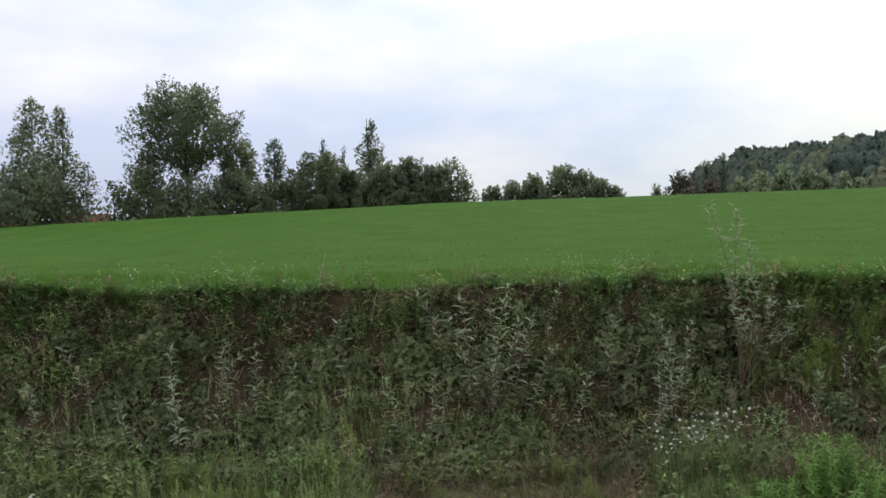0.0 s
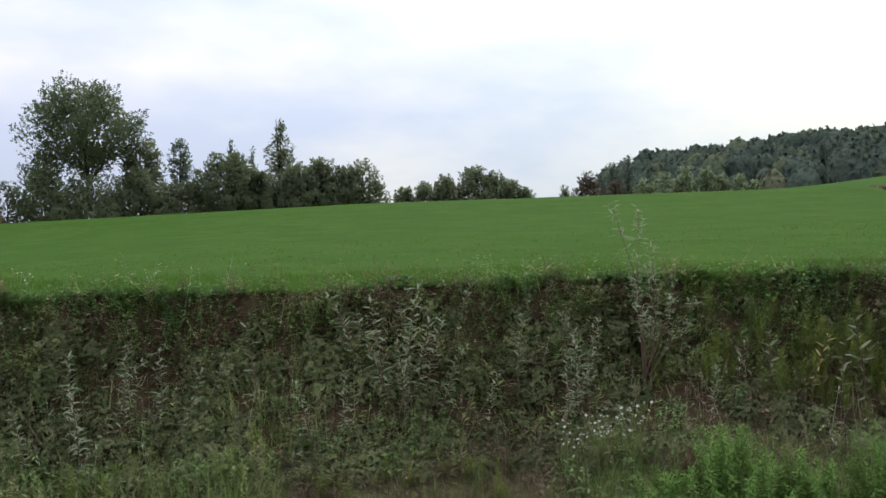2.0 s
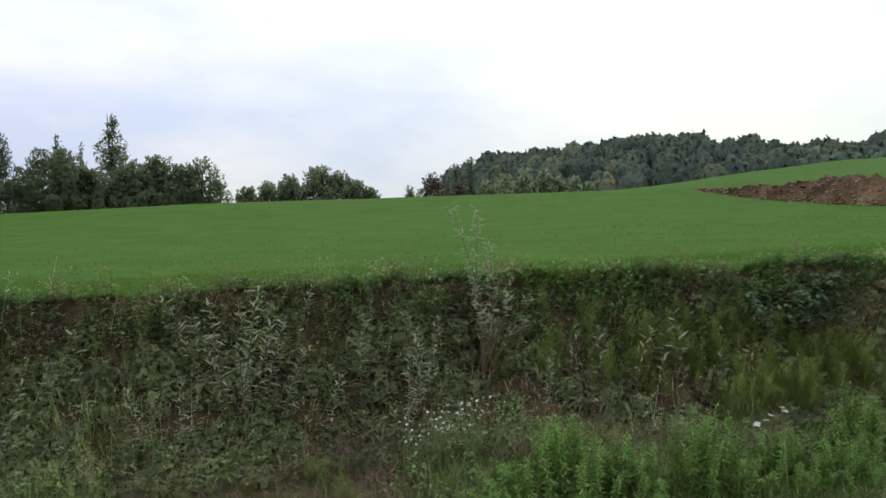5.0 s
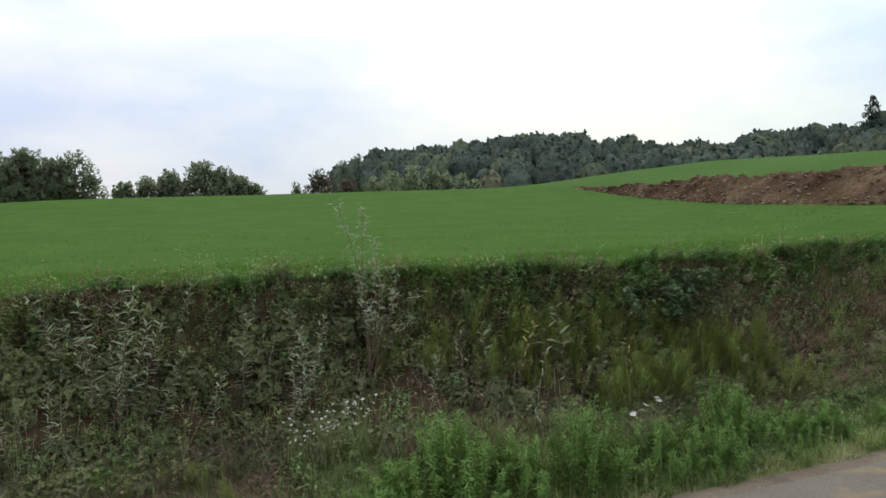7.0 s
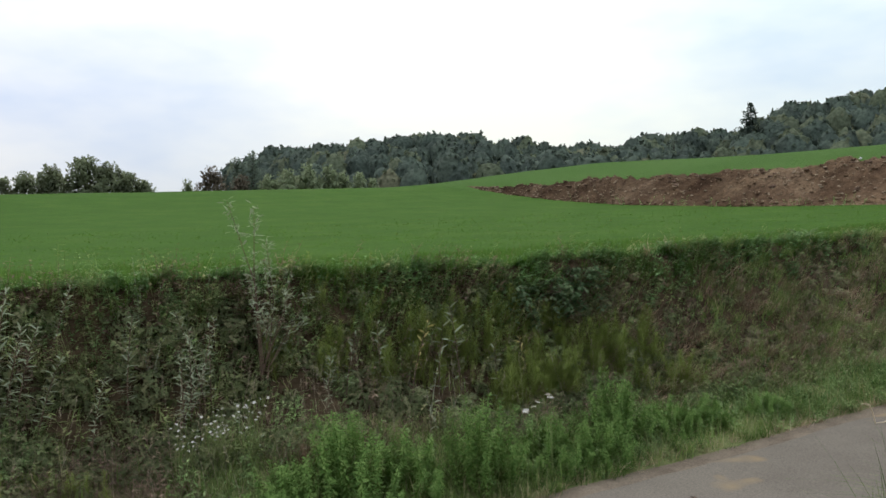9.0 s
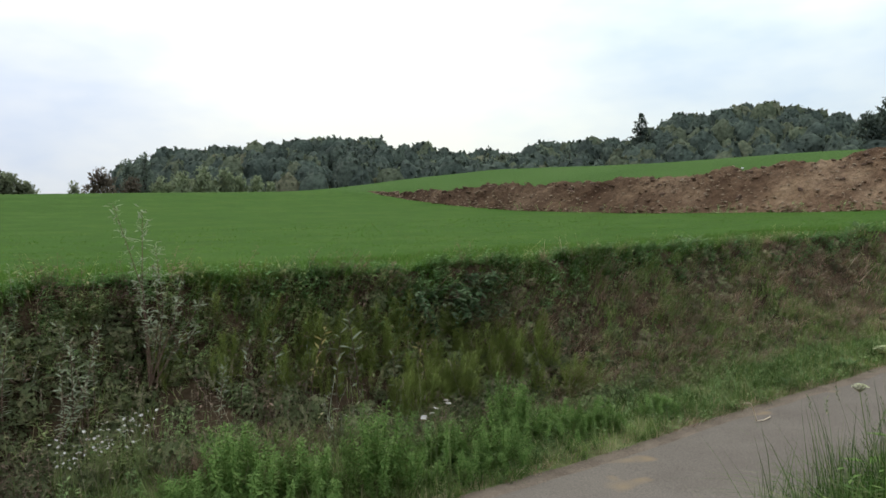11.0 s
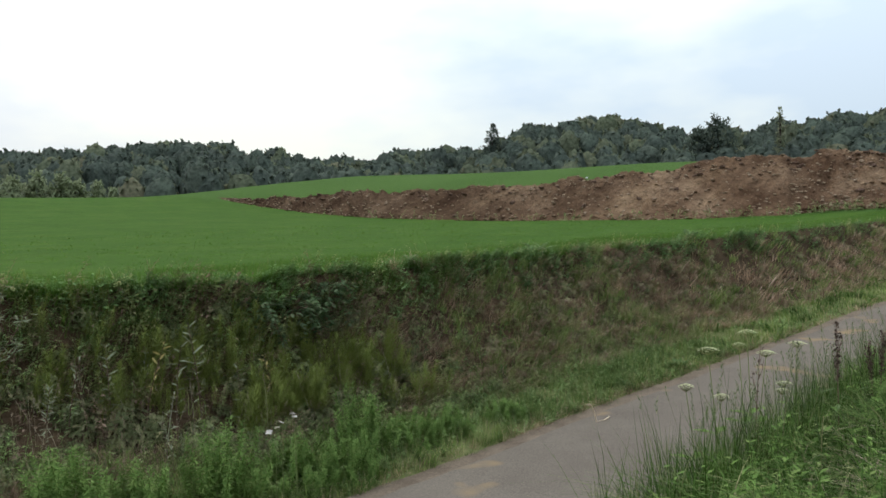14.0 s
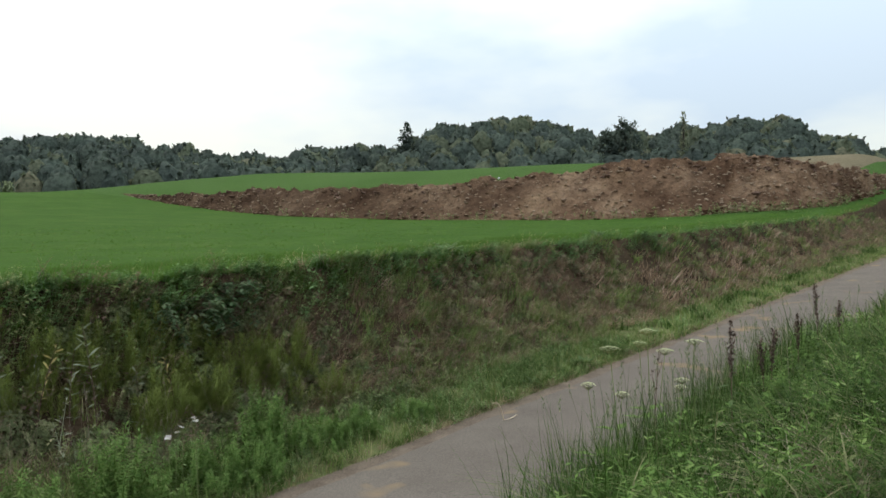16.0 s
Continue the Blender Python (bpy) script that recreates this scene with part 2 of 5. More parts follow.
L_HERB = leafy("bank_herbs", [(0.0, G(0.195, 0.232, 0.084)), (0.5, G(0.304, 0.361, 0.136)), (0.8, G(0.413, 0.463, 0.196)), (1.0, G(0.497, 0.414, 0.225))], 1.7, 0.5)
L_HORSETAIL = leafy("horsetail", [(0.0, G(0.182, 0.230, 0.055)), (0.6, G(0.273, 0.326, 0.081)), (1.0, G(0.364, 0.399, 0.130))], 0.9, 0.65)
L_WILLOW = leafy("willow_leaves", [(0.0, G(0.218, 0.255, 0.147)), (0.6, G(0.348, 0.382, 0.242)), (0.9, G(0.552, 0.564, 0.395)), (1.0, G(0.613, 0.508, 0.281))], 2.0, 0.7)
L_NETTLE = leafy("nettle_leaves", [(0.0, G(0.116, 0.206, 0.050)), (0.6, G(0.190, 0.308, 0.077)), (1.0, G(0.288, 0.391, 0.119))], 1.5, 0.75)
L_BURDOCK = leafy("broad_leaves", [(0.0, G(0.119, 0.184, 0.072)), (0.7, G(0.184, 0.266, 0.108)), (1.0, G(0.276, 0.340, 0.170))], 1.5, 0.75)
L_UMBEL = leafy("umbel_flowers", [(0.0, G(0.501, 0.535, 0.272)), (1.0, G(0.662, 0.677, 0.408))], 3.0, 0.9)
L_DAISY = leafy("white_petals", [(0.0, G(0.52, 0.48, 0.40)), (1.0, G(0.74, 0.70, 0.61))], 3.0, 0.85)
L_DOCK = leafy("dock_seed", [(0.0, G(0.075, 0.054, 0.041)), (1.0, G(0.150, 0.105, 0.074))], 3.0, 0.7, 0.1)
# haze is put into the forest, oak, maple and olive tones: lifted, slightly bluer
L_FOREST = leafy("forest_leaves", [(0.0, G(0.089, 0.113, 0.090)), (0.6, G(0.099, 0.128, 0.097)), (1.0, G(0.116, 0.144, 0.106))], 0.14, 0.6, 0.45, 0.7, 0.8)
L_OAK = leafy("oak_leaves", [(0.0, G(0.174, 0.197, 0.115)), (0.6, G(0.193, 0.221, 0.121)), (1.0, G(0.213, 0.234, 0.128))], 0.3, 0.75, 0.6)
L_MAPLE = leafy("maple_leaves", [(0.0, G(0.137, 0.166, 0.092)), (0.6, G(0.161, 0.192, 0.100)), (1.0, G(0.190, 0.214, 0.114))], 0.3, 0.75, 0.6)
L_BIRCH = leafy("birch_leaves", [(0.0, G(0.178, 0.204, 0.125)), (0.6, G(0.232, 0.260, 0.156)), (1.0, G(0.304, 0.307, 0.202))], 0.4, 0.7, 0.6)
L_OLIVE = leafy("olive_shrub_leaves", [(0.0, G(0.139, 0.161, 0.083)), (0.6, G(0.157, 0.183, 0.094)), (1.0, G(0.172, 0.194, 0.109))], 0.4, 0.75, 0.6)
L_CONIFER = leafy("conifer_needles", [(0.0, G(0.155, 0.194, 0.146)), (0.6, G(0.173, 0.212, 0.151)), (1.0, G(0.187, 0.219, 0.157))], 0.4, 0.75, 0.6)
L_RUSSET = leafy("russet_leaves", [(0.0, G(0.101, 0.088, 0.062)), (0.6, G(0.135, 0.110, 0.075)), (1.0, G(0.176, 0.140, 0.094))], 0.4, 0.7, 0.40)


L_CREST = leafy("crest_weeds", [(0.0, G(0.120, 0.205, 0.074)), (0.6, G(0.189, 0.311, 0.113)), (1.0, G(0.315, 0.450, 0.194))], 1.5, 0.55)
L_PALE_OLIVE = leafy("pale_olive_leaves", [(0.0, G(0.217, 0.261, 0.140)), (0.6, G(0.255, 0.297, 0.161)), (1.0, G(0.300, 0.334, 0.189))], 0.3, 0.8, 0.45)
L_WOODS_LIGHT = leafy("light_woods", [(0.0, G(0.127, 0.151, 0.091)), (0.6, G(0.148, 0.171, 0.104)), (1.0, G(0.178, 0.177, 0.108))], 0.05, 0.7, 0.45, 0.7, 0.8)


# ---- the lie of the land ----
def lattice(i, j, seed):
    n = (i.astype(np.int64) * 374761393 + j.astype(np.int64) * 668265263 + seed * 982451653) & 0xFFFFFFFF
    n = ((n ^ (n >> 13)) * 1274126177) & 0xFFFFFFFF
    return ((n ^ (n >> 16)) & 0xFFFF) / 65535.0


def vnoise(x, y, seed=0):
    x, y = np.asarray(x, float), np.asarray(y, float)
    i, j = np.floor(x), np.floor(y)
    u, v = x - i, y - j
    u, v = u * u * (3 - 2 * u), v * v * (3 - 2 * v)
    a, b = lattice(i, j, seed), lattice(i + 1, j, seed)
    c, d = lattice(i, j + 1, seed), lattice(i + 1, j + 1, seed)
    return (a + (b - a) * u) * (1 - v) + (c + (d - c) * u) * v


def fbm(x, y, seed=0, octaves=4):
    """About -1 to 1."""
    s, amp, tot = 0.0, 1.0, 0.0
    for k in range(octaves):
        s = s + amp * (2 * vnoise(x * 2 ** k, y * 2 ** k, seed + k) - 1)
        tot += amp
        amp *= 0.5
    return s / tot


def smooth(t):
    t = np.clip(t, 0, 1)
    return t * t * (3 - 2 * t)


S_TAB = np.arange(0, 400, 0.5)
SLOPE = np.where(S_TAB < 72, 0.0018 * S_TAB, np.clip(0.13 - 0.013 * (S_TAB - 72), -0.08, 1))
SLOPE = np.where(S_TAB > 140, 0.0, SLOPE)
RISE = np.cumsum(SLOPE) * 0.5
HILL_AZ = [-180, -30, 5, 13, 16, 20, 26, 30, 35, 38, 40, 43.5, 46.5, 50, 53.5, 57, 60, 62.5, 65, 70, 74.5, 77.5, 79, 81.5, 90, 180]
HILL_EL = [0.5, 0.3, 0.5, 1.2, 2.6, 4.0, 4.7, 5.0, 4.8, 4.5, 4.0, 3.9, 4.6, 5.0, 5.8, 6.6, 6.4, 6.0, 5.2, 5.4, 5.8, 5.3, 4.4, 3.5, 3.4, 0.5]
LANE_NEAR, LANE_FAR, FOOT = 3.1, 5.9, 7.35


def crest_line(x):
    return 8.45 + 0.55 * smooth((x - 8) / 6) + 0.22 * fbm(x * 0.45, x * 0 + 3.3, 11, 3) + 0.09 * fbm(x * 2.1, x * 0 + 1.7, 12, 3)


CREST_X = (-60, -4.5, -1.4, 0, 2.7, 6, 9.5, 12.5, 17.6, 30, 65, 110)
CREST_Z = (0.60, 1.18, 1.20, 1.24, 1.30, 1.33, 1.43, 1.53, 1.69, 2.18, 3.5, 5.1)


def lane_z(x):
    return EYE - 2.55 + 0.041 * np.clip(x, -200, 110)


def height(x, y):
    x, y = np.asarray(x, float), np.asarray(y, float)
    xc = np.clip(x, -200, 110)
    zl = lane_z(x)
    near = zl + 0.02 + 0.45 * smooth((LANE_NEAR - y) / 0.9) + 0.5 * smooth((2.6 - y) / 2.0) + 0.05 * fbm(x * 1.1, y * 1.1, 5, 3) * smooth((LANE_NEAR - y) / 0.5)
    foot = zl + 0.12 + 0.5 * (1 - smooth((x - 2) / 6))
    verge = zl + 0.01 + (foot - zl - 0.01) * smooth((y - LANE_FAR) / (FOOT - LANE_FAR)) + 0.05 * fbm(x * 0.9, y * 0.9, 6, 3) * smooth((y - LANE_FAR) / 0.4)
    yc = crest_line(x)
    zb = EYE - 0.42 + np.where(x > 0, 0.036, 0.055) * xc
    zc = np.interp(xc, CREST_X, CREST_Z) + 0.05 * fbm(x * 1.3, x * 0 + 5.1, 13, 3)
    t = np.clip((y - FOOT) / (yc - FOOT), 0, 1)
    bank = foot + (zc - foot) * (0.50 * t + 0.50 * t ** 2.6) + (0.20 * fbm(x * 0.9, y * 1.5, 21, 4) + 0.16 * fbm(x * 2.3, y * 2.9, 23, 3)) * np.sin(np.pi * t)
    s = np.clip(y - yc, 0, 390)
    rise = smooth((x - 43) / 50) * (5.7 - 1.9 * smooth((y - 42) / 40)) * smooth((y - 5) / 10)
    base = zc + (zb - zc) * smooth(s / 24)
    field = base + np.interp(s, S_TAB, RISE) + rise + 0.03 * fbm(x * 0.35, y * 0.35, 31, 3) * smooth(s / 2) - 0.03 * (1 - smooth(s / 0.8))
    z = np.where(y < LANE_NEAR, near, np.where(y < LANE_FAR, zl - 0.01, np.where(y < FOOT, verge, np.where(y < yc, bank, field))))
    r = np.hypot(x, y)
    az = np.degrees(np.arctan2(x, y))
    top = EYE + np.tan(np.radians(np.interp(az, HILL_AZ, HILL_EL))) * 320
    far = 1.0 + (top - 1.0) * smooth((r - 110) / 210) * (1 - 0.7 * smooth((r - 400) / 700))
    w = smooth((r - 110) / 80) * (y > 0)
    return z * (1 - w) + far * w


def at(az, d, lift=0.0):
    """The place on the ground at a bearing and a distance from where the walk begins."""
    x, y = d * math.sin(radians(az)), d * math.cos(radians(az))
    return x, y, float(height(x, y)) + lift


# ---- mesh helpers ----
def mesh_from(name, V, T, mats, idx=None, shade=False, normals=None):
    """A mesh from arrays of points and triangles."""
    V, T = np.asarray(V, np.float32), np.asarray(T, np.int32)
    me = bpy.data.meshes.new(name)
    me.vertices.add(len(V))
    me.vertices.foreach_set("co", V.ravel())
    me.loops.add(T.size)
    me.loops.foreach_set("vertex_index", T.ravel())
    me.polygons.add(len(T))
    me.polygons.foreach_set("loop_start", np.arange(0, T.size, T.shape[1], dtype=np.int32))
    if idx is not None:
        me.polygons.foreach_set("material_index", np.asarray(idx, np.int32))
    me.polygons.foreach_set("use_smooth", np.full(len(T), shade or normals is not None))
    for m in mats:
        me.materials.append(m)
    me.update(calc_edges=True)
    me.validate()
    if normals is not None:
        me.normals_split_custom_set_from_vertices(np.asarray(normals, np.float32))
    return me


def join(parts):
    """Several (V, T) as one."""
    Vs, Ts, n = [], [], 0
    for V, T in parts:
        Vs.append(V)
        Ts.append(np.asarray(T) + n)
        n += len(V)
    return np.concatenate(Vs), np.concatenate(Ts)


def scatter(templates, P, turn, size, lean, pick, lift=None):
    """Copies of small templates (V, T) set out at P, turned about z, scaled and leaned, in one pair of arrays."""
    Vs, Ts, n = [], [], 0
    for k, (V, T) in enumerate(templates):
        sel = np.where(pick == k)[0]
        if not len(sel):
            continue
        c, s = np.cos(turn[sel])[:, None], np.sin(turn[sel])[:, None]
        X = V[None, :, 0] * size[sel, None]
        Y = V[None, :, 1] * size[sel, None]
        Z = V[None, :, 2] * size[sel, None] * (1 if lift is None else lift[sel, None])
        A, B = X * c - Y * s, X * s + Y * c
        A = A + Z * lean[sel, 0:1]
        B = B + Z * lean[sel, 1:2]
        W = np.stack([A, B, Z], -1) + P[sel][:, None, :]
        Vs.append(W.reshape(-1, 3))
        Ts.append((T[None] + (np.arange(len(sel)) * len(V))[:, None, None] + n).reshape(-1, 3))
        n += len(sel) * len(V)
    return np.concatenate(Vs), np.concatenate(Ts)


def blade(h, w, bend, turn, base=(0, 0), seg=3):
    """One grass blade, arched over; seg pieces long."""
    t = np.linspace(0, 1, seg + 1)
    d = np.array([math.cos(turn), math.sin(turn)])
    side = np.array([-d[1], d[0]])
    out = bend * h * t ** 2
    z = h * (t - 0.35 * bend * t ** 2.5)
    wid = w * (1 - t) ** 0.7
    V, T = [], []
    for k in range(seg):
        c = np.array(base) + d * out[k]
        V += [(*(c - side * wid[k] / 2), z[k]), (*(c + side * wid[k] / 2), z[k])]
    c = np.array(base) + d * out[-1]
    V.append((*c, z[-1]))
    for k in range(seg - 1):
        a = 2 * k
        T += [(a, a + 1, a + 3), (a, a + 3, a + 2)]
    T.append((2 * seg - 2, 2 * seg - 1, 2 * seg))
    return np.array(V, float), np.array(T)


def tuft(n, h, w, spread, bend=(0.2, 0.8), seg=3):
    parts = []
    for _ in range(n):
        b = rng.normal(0, spread, 2)
        parts.append(blade(h * rng.uniform(0.55, 1.1), w * rng.uniform(0.7, 1.3), rng.uniform(*bend), rng.uniform(0, 6.28), b, seg))
    return join(parts)


def leaf(base, out, length, width, fold=0.15):
    """A pointed leaf, folded along its middle."""
    base, out = np.array(base, float), np.array(out, float)
    out /= np.linalg.norm(out)
    side = np.cross(out, (0, 0, 1.0))
    if np.linalg.norm(side) < 1e-3:
        side = np.array((1.0, 0, 0))
    side /= np.linalg.norm(side)
    up = np.cross(side, out)
    mid = base + out * length * 0.45 - up * fold * width
    V = np.array([base, mid + side * width / 2 + up * fold * width, base + out * length - up * fold * width * 2, mid - side * width / 2 + up * fold * width])
    return V, np.array([(0, 1, 2), (0, 2, 3)])


def tube(path, radii, sides=5):
    """A tapered tube along points."""
    path = np.array(path, float)
    V, T = [], []
    for k, p in enumerate(path):
        d = path[min(k + 1, len(path) - 1)] - path[max(k - 1, 0)]
        d /= np.linalg.norm(d) + 1e-9
        a = np.cross(d, (0.31, 0.87, 0.2))
        a /= np.linalg.norm(a) + 1e-9
        b = np.cross(d, a)
        for q in range(sides):
            w = 2 * math.pi * q / sides
            V.append(p + radii[k] * (a * math.cos(w) + b * math.sin(w)))
    for k in range(len(path) - 1):
        for q in range(sides):
            i, j = k * sides + q, k * sides + (q + 1) % sides
            T += [(i, j, j + sides), (i, j + sides, i + sides)]
    return np.array(V), np.array(T)


def stem_path(h, sway, n=5, start=(0, 0, 0)):
    t = np.linspace(0, 1, n)
    a = rng.uniform(0, 6.28)
    off = sway * h * t ** 1.7
    return np.stack([start[0] + off * math.cos(a), start[1] + off * math.sin(a), start[2] + h * t], -1)


def part(name, VT, material, parent, label="", shade=False, kind=""):
    ob = new(name, mesh_from(name, VT[0], VT[1], [material], None, shade, VT[2] if len(VT) > 2 else None))
    ob.parent = parent
    return tagged(ob, label, "", "", kind)


def thing(name, place, label, category, group=""):
    e = new(name)
    e.empty_display_size = 0.2
    e.location = place
    return tagged(e, label, category, group)


def stuff(name, VT, material, label, category):
    return tagged(new(name, mesh_from(name, VT[0], VT[1], [material], None, False, VT[2] if len(VT) > 2 else None)), label, category, "", "stuff")


# ---- ground: one sheet ----
def spread_axis(fine_lo, fine_hi, step, far_lo, far_hi, grow=1.12):
    a = list(np.arange(fine_lo, fine_hi + 1e-6, step))
    s = step
    while a[-1] < far_hi:
        s *= grow
        a.append(a[-1] + s)
    s = step
    while a[0] > far_lo:
        s *= grow
        a.insert(0, a[0] - s)
    return np.array(a)


def build_ground():
    xs = spread_axis(-9, 46, 0.3, -2600, 2600, 1.1)
    ys = np.concatenate([spread_axis(2.0, 10.0, 0.13, -2600, 10.0, 1.12), spread_axis(10.1, 10.3, 0.15, 10.1, 2600, 1.07)[1:]])
    X, Y = np.meshgrid(xs, ys)
    Z = height(X, Y)
    V = np.stack([X, Y, Z], -1).reshape(-1, 3)
    nx, ny = len(xs), len(ys)
    i = np.arange(ny - 1)[:, None] * nx + np.arange(nx - 1)[None]
    i = i.ravel()
    Q = np.stack([i, i + 1, i + nx + 1, i + nx], -1)
    C = V[Q].mean(1)
    r = np.hypot(C[:, 0], C[:, 1])
    idx = np.where(C[:, 1] < FOOT, 1, np.where(C[:, 1] < crest_line(C[:, 0]) + 0.1, 2, 0))
    idx = np.where((C[:, 0] > 50) & (C[:, 1] > 10), 3, idx)
    idx = np.where((C[:, 0] > 66) & (C[:, 1] > 12.5) & (C[:, 1] < 34 + 0.12 * (C[:, 0] - 60)), 5, idx)
    idx = np.where((r > 160) & (C[:, 1] > 0), 4, idx)
    me = mesh_from("ground", V, Q, [M_FIELD_GROUND, M_VERGE_SOIL, M_BANK_SOIL, M_MEADOW, M_WOOD_FLOOR, M_STUBBLE], idx, True)
    tagged(new("ground", me), "sloping farmland ground of field, cut bank and verges", "ground", "", "structure")


build_ground()


def build_lane():
    xs = spread_axis(-9, 46, 0.2, -150, 150, 1.15)
    ts = np.array([0, 0.06, 0.12, 0.3, 0.5, 0.7, 0.86, 0.91, 1.0])
    V = []
    for x in xs:
        a = LANE_NEAR - 0.05 + 0.07 * float(fbm(x * 1.7, 0.5, 41, 3))
        b = LANE_FAR + 0.05 + 0.09 * float(fbm(x * 1.5, 7.5, 42, 4))
        for t in ts:
            V.append((x, a + (b - a) * t, float(lane_z(x)) + 0.012 + 0.03 * math.sin(math.pi * t)))
    n = len(ts)
    i = (np.arange(len(xs) - 1)[:, None] * n + np.arange(n - 1)[None]).ravel()
    Q = np.stack([i, i + n, i + n + 1, i + 1], -1)
    idx = np.where((np.arange(len(Q)) % (n - 1) == n - 2) | (np.arange(len(Q)) % (n - 1) == 0), 1, 0)
    me = mesh_from("road", V, Q, [M_ASPHALT, M_GRIT], idx, True)
    tagged(new("road", me), "narrow grey asphalt farm lane with sandy edges", "road", "", "structure")


build_lane()


# ---- heap of dug earth ----
HEAP = [(33.2, 93, 0.10), (36.0, 82, 0.85), (39.8, 72, 1.75), (43.6, 65, 2.28), (50.8, 58.5, 2.70), (55, 56, 2.65), (58.6, 54.5, 3.25), (63.4, 52.5, 3.38), (66.7, 52, 3.7), (70.7, 52, 3.68), (73.2, 53, 3.65), (75, 53, 3.25), (77, 53.5, 3.12), (79.6, 57.5, 2.6), (81.2, 65, 1.75), (82.4, 75, 0.9), (83.6, 88, 0.5), (84.6, 104, 0.1)]


def build_heap():
    az = np.array([h[0] for h in HEAP])
    d = np.array([h[1] for h in HEAP])
    hh = np.array([h[2] for h in HEAP])
    k = np.linspace(0, len(HEAP) - 1, 520)
    az, d, hh = np.interp(k, range(len(HEAP)), az), np.interp(k, range(len(HEAP)), d), np.interp(k, range(len(HEAP)), hh)
    for arr in (az, d, hh):
        arr[3:-3] = np.convolve(arr, np.ones(7) / 7, "valid")
    fx, fy = d * np.sin(np.radians(az)), d * np.cos(np.radians(az))
    ln = np.hypot(np.gradient(fx), np.gradient(fy))
    nx, ny = fx / d, fy / d
    run = np.cumsum(ln)
    u = np.linspace(0, 1, 64)
    V = np.zeros((len(k), len(u), 3))
    base = height(fx, fy)
    for j, t in enumerate(u):
        across = t * (1.6 + hh * 3.1)
        front = smooth(np.clip(t / 0.44, 0, 1)) * 0.35 + np.clip(t / 0.44, 0, 1) * 0.65
        prof = np.where(t < 0.44, front, 1 - smooth((t - 0.5) / 0.5) * 0.9)
        X, Y = fx + nx * across, fy + ny * across
        rill = fbm(run * 0.42 + t * 1.2, t * 1.1 + run * 0.02, 51, 4)
        lump = fbm(run * 1.5 + t * 2.0, t * (3 + hh), 61, 5)
        rill = rill - 0.9 * np.abs(fbm(run * 0.8 - t * 1.5, t * 0.9, 65, 3))
        grit = fbm(run * 3.4, t * (9 + 5 * hh), 68, 3)
        top = fbm(run * 0.8, 0 * run + 9.1, 71, 3)
        z0 = np.maximum(height(X, Y), base) if t > 0.44 else base + (height(X, Y) - base) * t
        e = math.sin(math.pi * min(t / 0.9, 1)) ** 0.6 if 0 < t < 0.9 else 0
        V[:, j, 0] = X + 0.25 * lump * e
        V[:, j, 1] = Y
        V[:, j, 2] = base * (1 - t) + z0 * t + hh * prof + (0.30 * rill * np.sqrt(hh) + 0.20 * lump * np.clip(hh, 0, 1) + 0.20 * grit * np.clip(hh, 0, 1)) * e + (0.24 * top + 0.16 * fbm(run * 2.6, 0 * run + 3.3, 73, 3)) * np.clip(hh, 0, 2.2) / 3 * e - 0.15 * (t == 0)
    n = len(u)
    i = (np.arange(len(k) - 1)[:, None] * n + np.arange(n - 1)[None]).ravel()
    Q = np.stack([i, i + 1, i + n + 1, i + n], -1)
    Vf = V.reshape(-1, 3)
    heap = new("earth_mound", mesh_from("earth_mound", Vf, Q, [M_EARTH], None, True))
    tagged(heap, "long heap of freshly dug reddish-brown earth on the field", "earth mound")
    return V


def rock(n=0):
    """A lumpy, squashed stone."""
    bm = bmesh.new()
    bmesh.ops.create_icosphere(bm, subdivisions=1, radius=1)
    for v in bm.verts:
        v.co *= rng.uniform(0.7, 1.2)
        v.co.z *= 0.5
    V = np.array([v.co[:] for v in bm.verts])
    T = np.array([[v.index for v in f.verts] for f in bm.faces])
    bm.free()
    return V, T


ROCKS = [rock() for _ in range(6)]
HEAP_V = build_heap()


def strew_heap(name, n, lo, hi, mat, label, category, power, trange):
    a = rng.integers(4, 500, n)
    b = (rng.uniform(*trange, n) * 60).astype(int)
    P = HEAP_V[a, b] + rng.normal(0, 0.12, (n, 3)) * (1, 1, 0)
    size = lo + (hi - lo) * rng.random(n) ** power
    P[:, 2] -= size * 0.15
    return stuff(name, scatter(ROCKS, P, rng.uniform(0, 6.28, n), size, rng.normal(0, 0.3, (n, 2)), rng.integers(0, 6, n)), mat, label, category)


strew_heap("earth_clods", 700, 0.05, 0.18, M_EARTH, "dark clods of turned earth", "clods", 3.2, (0.0, 0.46))
strew_heap("rim_clods", 420, 0.08, 0.26, M_CLOD, "rough clods along the mound's rim", "clods", 2.4, (0.36, 0.52))
strew_heap("foot_clods", 1100, 0.05, 0.26, M_EARTH, "crumbled clods at the mound's foot", "clods", 2.6, (0.0, 0.10))
strew_heap("stones", 4000, 0.03, 0.16, M_STONE, "pale stones in the dug earth", "stones", 2.4, (0.02, 0.5))


